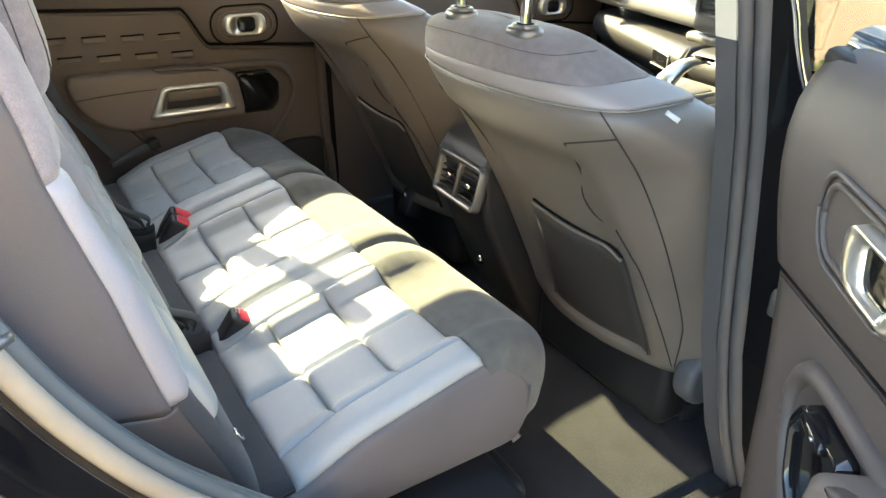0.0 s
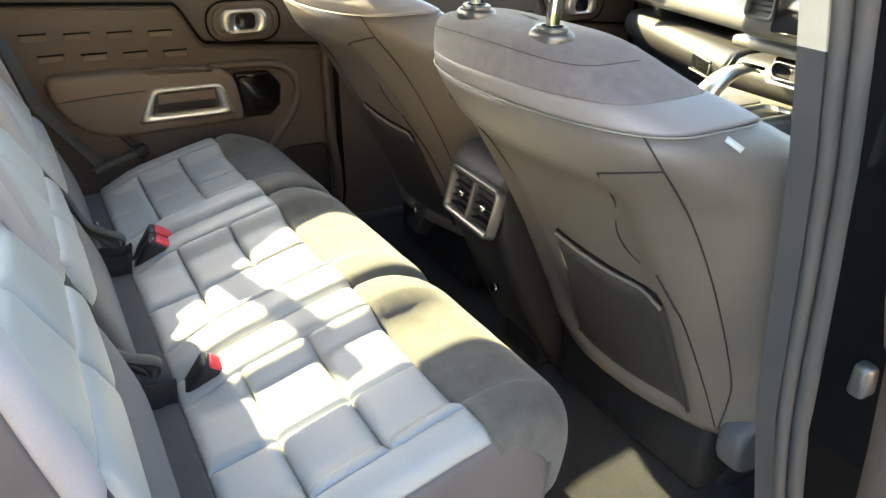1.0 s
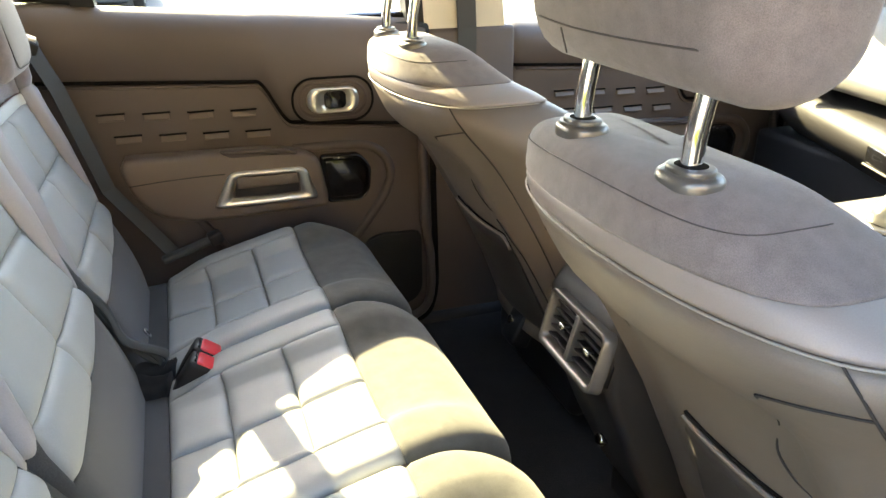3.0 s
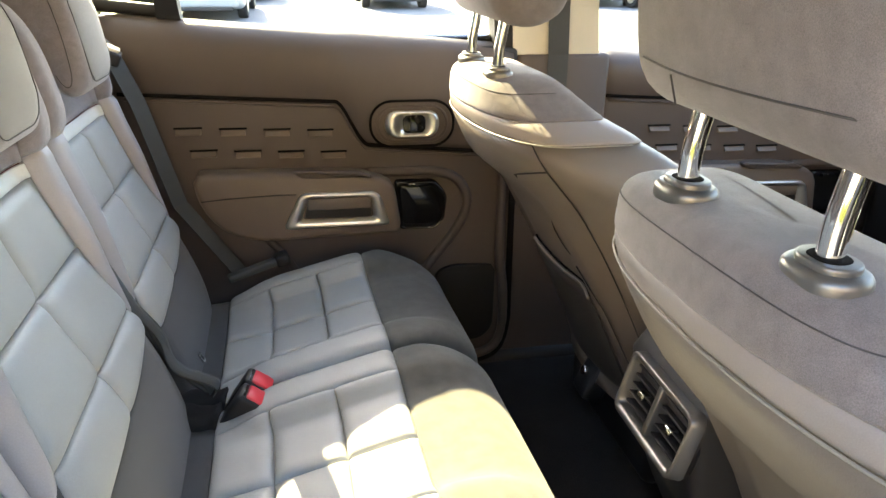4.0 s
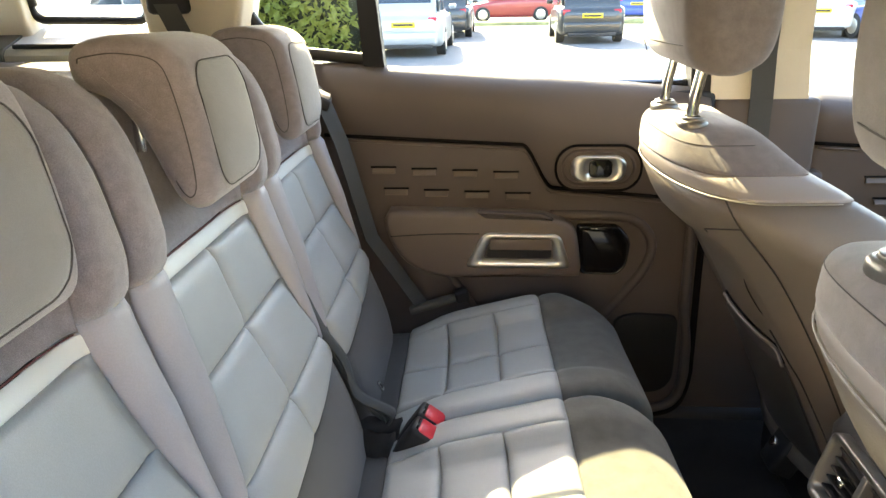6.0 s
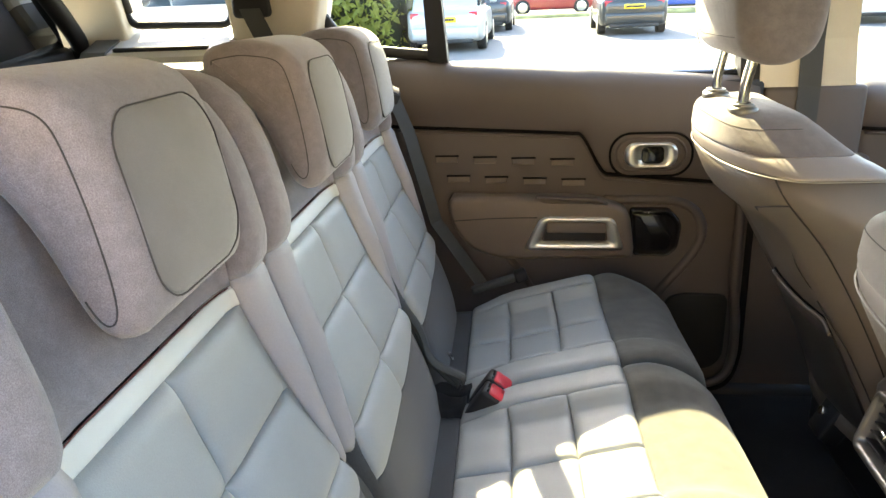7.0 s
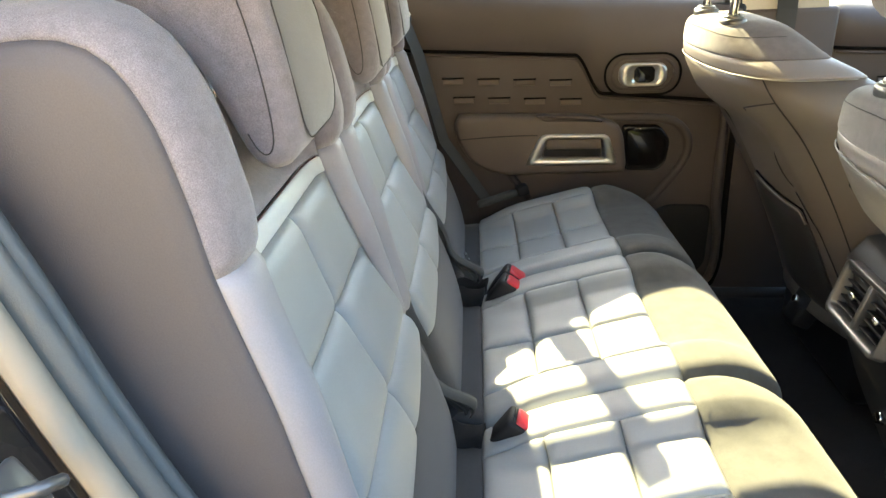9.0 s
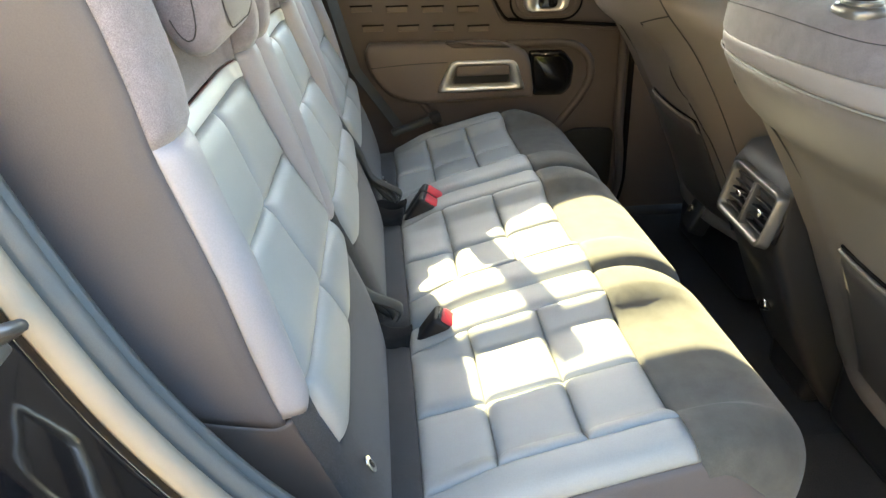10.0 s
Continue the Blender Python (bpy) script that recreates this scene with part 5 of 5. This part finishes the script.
part("gear_plate", pad([(p.x, p.y) for p in rounded(0.20, 0.075, 0.03)], 0, 0.008, 0.003, lambda a, b, h: Vector((a, b, h))), SATINGREY, gear)
part("gear_knob", loft([[Vector((c[0] + r1 * math.cos(a), r2 * math.sin(a), c[1] - 0.55 * r1 * math.cos(a))) for a in np.linspace(0, 2 * math.pi, 20, endpoint=False)] for c, r1, r2 in
     (((-0.062, 0.0), 0.022, 0.024), ((-0.052, 0.022), 0.021, 0.024), ((-0.034, 0.042), 0.020, 0.024), ((-0.008, 0.060), 0.018, 0.023), ((0.025, 0.072), 0.016, 0.022), ((0.058, 0.074), 0.015, 0.021), ((0.082, 0.068), 0.013, 0.018), ((0.092, 0.062), 0.006, 0.008))]), SILVER, gear)
part("knob_top", moved(box((-0.02, -0.018, -0.004), (0.03, 0.018, 0.004), 0.003), pose(0.070, 0, 0.078, 0, 14, 0)), GLOSS, gear)
# rear vents of the console
vm = pose(0.752, -0.05, 0.806, 0, 14, 0)
o, i = rounded(0.168, 0.098, 0.014, 5), rounded(0.146, 0.070, 0.008, 5)
vf = part("vent_frame", cfin(moved(frame_ring(o, i, 0.014, -0.006, -0.002, 0.026, lambda a, y, b: Vector((y, a, b))), vm)), SATINGREY, con, "satin grey rear vent frame")
part("vent_well", cfin(moved(box((0.024, -0.075, -0.038), (0.03, 0.075, 0.038), 0), vm)), BLACK, vf)
part("vent_divider", cfin(moved(box((-0.003, -0.005, -0.038), (0.02, 0.005, 0.038), 0.002), vm)), SATINGREY, vf)
for cy in (-0.039, 0.039):
    for k in range(5):
        z = -0.028 + 0.014 * k
        part("vent_slat", cfin(moved(box((0.004, cy - 0.033, z - 0.0015), (0.02, cy + 0.033, z + 0.0015), 0.0008, 1), vm)), BLACK, vf)
    part("vent_slider", cfin(moved(box((-0.001, cy - 0.008, -0.006), (0.012, cy + 0.008, 0.004), 0.002), vm)), CHROME, vf)
part("console_pocket", cfin(box((0.90, -0.10, 0.40), (0.95, 0.04, 0.56), 0.015, 3)), BLACK, con)
for yy in (-0.03, 0.385):
    bl = thing("seat_bolt", "small shiny bolt head low behind the front seats", "bolt", "bolts behind the front seats", at=(0.832 if yy < 0 else 0.848, yy, 0.584, 0, -65, 0))
    part("bolt_head", pad([(p.x, p.y) for p in rounded(0.02, 0.02, 0.0099)], -0.01, 0.008, 0.003, lambda a, b, h: Vector((a, b, h))), CHROME, bl)
    if yy > 0:
        part("bolt_bracket", box((-0.05, -0.03, -0.05), (0.035, 0.03, -0.004), 0.008), BLACK, bl)

sillf = structure("sill_far", "black trim along the foot of the far doors", "sill")
part("sill_cover", box((-0.3, 0.735, 0.30), (2.1, 0.87, 0.425), 0.02), BLACK, sillf)
part("pillar_foot", box((0.77, 0.75, 0.36), (1.02, 0.80, 1.0), 0.01), DOORVINYL, sillf)

# ---- outside ----
GROUND = -0.12
ground = tagged(new("ground"), "pale sunlit asphalt car park", "ground", "", "structure")
part("asphalt", loft([[Vector((x, y, GROUND)) for x in (-400, -30, 30, 400)] for y in (-400, -30, 30, 400)], cap=False, closed=False), ASPHALT, ground)
CARPAINTS = {}


def car_paint(name, color, metal=0.3):
    if name not in CARPAINTS:
        CARPAINTS[name] = material(name, color, 0.3, metal=metal, var=0.05, vscale=2, coat=0.6)
    return CARPAINTS[name]


TYRE = material("tyre_rubber", (0.02, 0.02, 0.02), 0.8)
PLATE = material("yellow_plate", (0.75, 0.55, 0.03), 0.5, var=0.03)
TAIL = material("tail_light_red", (0.45, 0.02, 0.03), 0.2)
SILL = material("dark_bumper_plastic", (0.03, 0.03, 0.032), 0.6)


def parked_car(name, label, at, turn, paint, length=4.1, width=1.74, height=1.48, hatch=True):
    c = thing(name, label, "car", at=(*at, GROUND, 0, 0, turn))
    L, W, Hh = length / 2, width / 2, height

    def body(rows, mat, nm, lb=""):
        rings = []
        for x, w, z0, z1, r in rows:
            pts = rounded(2 * w, z1 - z0, r, 4, 0, (z0 + z1) / 2)
            rings.append([Vector((x, p.x, p.y)) for p in pts])
        return part(nm, loft(rings), mat, c, lb)
    sh = 0.62 * Hh
    body([(-L, W * 0.80, 0.38, sh * 0.84, 0.12), (-L + 0.06, W * 0.93, 0.28, sh * 0.97, 0.14), (-L + 0.3, W, 0.22, sh, 0.14), (-L * 0.4, W, 0.20, sh, 0.12), (0.3, W, 0.2, sh * 0.98, 0.12), (L * 0.45, W, 0.2, sh * 0.93, 0.14),
          (L * 0.8, W * 0.96, 0.22, sh * 0.83, 0.16), (L - 0.08, W * 0.85, 0.26, sh * 0.72, 0.16), (L, W * 0.7, 0.32, sh * 0.62, 0.12)], paint, "body")
    rr = -L + (0.12 if hatch else 0.55)
    body([(rr, W * 0.84, sh * 0.85, sh * 0.98, 0.05), (rr + 0.22, W * 0.80, sh * 0.85, Hh * 0.94, 0.16), (rr + 0.5, W * 0.78, sh * 0.85, Hh, 0.18), (0.1, W * 0.77, sh * 0.85, Hh, 0.18), (0.45, W * 0.78, sh * 0.85, Hh * 0.95, 0.16), (L * 0.52, W * 0.84, sh * 0.8, sh * 0.96, 0.05)], paint, "cabin")
    # glass
    rg = part("rear_window", loft([[Vector((rr + 0.03 - 0.012, y, sh * 1.0)) for y in (-W * 0.74, W * 0.74)], [Vector((rr + 0.185, y, Hh * 0.9)) for y in (-W * 0.66, W * 0.66)], [Vector((rr + 0.235, y, Hh * 0.9)) for y in (-W * 0.66, W * 0.66)], [Vector((rr + 0.06, y, sh * 1.0)) for y in (-W * 0.74, W * 0.74)]], cap=False, closed=False), CARGLASS, c)
    for sg in (-1, 1):
        for xa, xb in ((rr + 0.42, -0.22), (-0.16, L * 0.30)):
            part("side_window", loft([[Vector((x, sg * (W * 0.835 + 0.004 - k * 0.03), z)) for x, z in ((xa, sh * 1.03), (xb, sh * 1.03), (xb - (0.30 if xb > 0 else 0.0), Hh * 0.92), (xa + 0.10, Hh * 0.92))] for k in (0, 1)]), CARGLASS, c)
        part("tail_light", box((-L + 0.02, sg * W * 0.74 - 0.10, sh * 0.74), (-L + 0.2, sg * W * 0.74 + 0.12, sh * 0.93), 0.04, 3), TAIL, c)
        part("head_light", box((L - 0.24, sg * W * 0.66 - 0.14, sh * 0.58), (L - 0.03, sg * W * 0.66 + 0.12, sh * 0.74), 0.04, 3), CHROME, c)
        part("door_mirror", box((L * 0.36, sg * (W + 0.05) - 0.09, sh * 1.02), (L * 0.36 + 0.1, sg * (W + 0.05) + 0.09, sh * 1.15), 0.04, 3), paint, c)
        for wx in (-L * 0.62, L * 0.62):
            w = part("wheel", pad([(math.cos(a) * 0.315, math.sin(a) * 0.315) for a in np.linspace(0, 2 * math.pi, 28, endpoint=False)], W - 0.20, W + 0.012, 0.03, lambda a, b, h, wx=wx, sg=sg: Vector((wx + a, sg * h, 0.315 + b))), TYRE, c)
            part("rim", pad([(math.cos(a) * 0.2, math.sin(a) * 0.2) for a in np.linspace(0, 2 * math.pi, 20, endpoint=False)], W - 0.03, W + 0.02, 0.01, lambda a, b, h, wx=wx, sg=sg: Vector((wx + a, sg * h, 0.315 + b))), SILVER, w)
    part("rear_bumper", box((-L - 0.04, -W * 0.86, 0.27), (-L + 0.3, W * 0.86, 0.56), 0.06, 3), paint, c)
    part("bumper_skirt", box((-L - 0.02, -W * 0.72, 0.2), (-L + 0.3, W * 0.72, 0.33), 0.03, 2), SILL, c)
    part("plate", box((-L - 0.03, -0.26, sh * 0.70), (-L + 0.05, 0.26, sh * 0.70 + 0.115), 0.006, 1), PLATE, c)
    part("plate_bar", box((-L - 0.034, -0.22, sh * 0.70 + 0.035), (-L - 0.028, 0.22, sh * 0.70 + 0.08), 0.001, 1), SILL, c)
    return c


parked_car("silver_hatchback", "silver-blue hatchback parked with its back to the car", (-1.75, 17.6), 90, car_paint("silver_blue_paint", (0.34, 0.37, 0.39)), 4.2, 1.75, 1.5)
parked_car("grey_hatchback", "dark grey hatchback parked behind the silver one", (-1.35, 23.5), 90, car_paint("graphite_paint", (0.03, 0.033, 0.034), 0.0))
parked_car("dark_hatchback", "dark blue-grey hatchback parked in the open car park", (2.75, 20.6), 90, car_paint("dark_blue_grey_paint", (0.018, 0.022, 0.024), 0.0), 4.0, 1.72, 1.5)
parked_car("red_hatchback", "red hatchback parked broadside beyond the kerb", (0.9, 31.5), 180, car_paint("red_paint", (0.28, 0.03, 0.03), 0.1), 3.9)
parked_car("blue_hatchback", "bright blue hatchback parked beyond the kerb", (6.1, 31), 80, car_paint("blue_paint", (0.03, 0.08, 0.36), 0.1), 4.0)
parked_car("white_hatchback", "white hatchback parked in bright sun", (9.4, 21.5), 72, car_paint("white_paint", (0.75, 0.75, 0.74), 0.0), 4.2)
parked_car("blue_saloon", "blue hatchback parked beside the white one", (10.6, 18.2), 100, car_paint("royal_blue_paint", (0.03, 0.06, 0.26), 0.1), 4.1)
parked_car("white_van", "white van parked behind the hedge end", (-8.2, 16.5), 170, car_paint("white_paint", (0.75, 0.75, 0.74), 0.0), 4.6, 1.9, 1.95)
KERB = material("dry_grass_kerb", (0.30, 0.29, 0.13), 0.95, var=0.3, vscale=3, grain=0.4, gscale=40, bump=0.8, bscale=30, dist=0.02)
isl = tagged(new("kerb_island"), "low grassy kerb island in the car park", "kerb", "", "structure")
part("verge", box((-1.2, 28.2, GROUND - 0.05), (9.0, 29.2, GROUND + 0.14), 0.05), KERB, isl)
FENCE = material("blue_grey_cladding", (0.30, 0.36, 0.42), 0.6, var=0.08, vscale=1.0)
fence = thing("metal_fence", "blue-grey corrugated metal fence behind the car park", "fence", at=(0, 42, GROUND))
for k in range(60):
    part("fence_sheet", box((-20 + k * 0.9, -0.05, 0.02), (-20 + k * 0.9 + 0.86, 0.05 + 0.03 * (k % 2), 2.6), 0.02, 1), FENCE, fence)
LEAF = leaf_material("hedge_leaf", (0.36, 0.38, 0.09), (0.17, 0.22, 0.05))


def hedge(name, label, lo, hi, count, size, seed):
    """A hedge of many small leaves over a dark twiggy core."""
    rng = random.Random(seed)
    h = thing(name, label, "hedge", at=((lo[0] + hi[0]) / 2, (lo[1] + hi[1]) / 2, lo[2]))
    o = Vector(((lo[0] + hi[0]) / 2, (lo[1] + hi[1]) / 2, lo[2]))
    bm = bmesh.new()
    for _ in range(count):
        p = Vector([rng.uniform(lo[i], hi[i]) for i in range(3)]) - o
        p.z *= 0.75 + 0.3 * noise.noise(Vector((p.x * 0.5, p.y * 0.5, seed)))
        d = Vector((rng.gauss(0, 1), rng.gauss(0, 1), rng.gauss(0.3, 1))).normalized()
        s = d.cross(Vector((rng.gauss(0, 1), rng.gauss(0, 1), rng.gauss(0, 1)))).normalized()
        k = size * rng.uniform(0.5, 1.3)
        a = [bm.verts.new(p + q) for q in (d * -k, s * k * 0.45, d * k, s * k * -0.45)]
        bm.faces.new(a)
    lf = part("foliage", bm, LEAF, h, smooth=False)
    lf["kind"] = "stuff"
    rows = []
    for k in range(9):
        t = k / 8
        rows.append([Vector((lo[0] + (hi[0] - lo[0]) * t - o.x, y - o.y, z)) for y, z in ((lo[1] + 0.5, 0), (hi[1] - 0.3, 0), (hi[1] - 0.4, (hi[2] - lo[2]) * (0.55 + 0.1 * math.sin(k * 2.1))), (lo[1] + 0.6, (hi[2] - lo[2]) * (0.55 + 0.1 * math.cos(k * 1.7))))])
    part("core", loft(rows), material("hedge_twigs", (0.03, 0.035, 0.015), 0.9), h)
    return h


hedge("hedge", "tall sunlit yellow-green hedge beside the car park", (-5.6, 15.5, GROUND), (-2.9, 19, 3.6), 8000, 0.14, 3)
hedge("hedge", "dark green hedge in front of the cream house", (-9, -7.4, GROUND), (4, -6.2, 0.75), 7000, 0.12, 5)
hedge("hedge", "tall green hedge along the lane", (6, -7.5, GROUND), (11, -3.5, 2.4), 7000, 0.12, 6)
HOUSE = material("cream_render", (0.54, 0.42, 0.31), 0.9, var=0.06, vscale=1.2, grain=0.08, gscale=60, bump=0.3, bscale=60)
house = thing("house", "cream rendered house wall beside the lane", "house", at=(0, -11, GROUND))
part("wall", box((-10, -4, 0), (26, 0, 5.2), 0.02), HOUSE, house)
part("roof", loft([[Vector((x, y, z)) for y, z in ((-4.4, 5.1), (0.5, 5.1), (-2, 6.8))] for x in (-10.3, 26.3)]), SILL, house)
for k in range(4):
    w = part("window", box((-7 + 4.6 * k, -0.02, 1.0), (-5.6 + 4.6 * k, 0.04, 2.2), 0.01), CARGLASS, house)
    part("window_sill", box((-7.1 + 4.6 * k, -0.02, 0.92), (-5.5 + 4.6 * k, 0.09, 1.0), 0.01), CREAM, w)
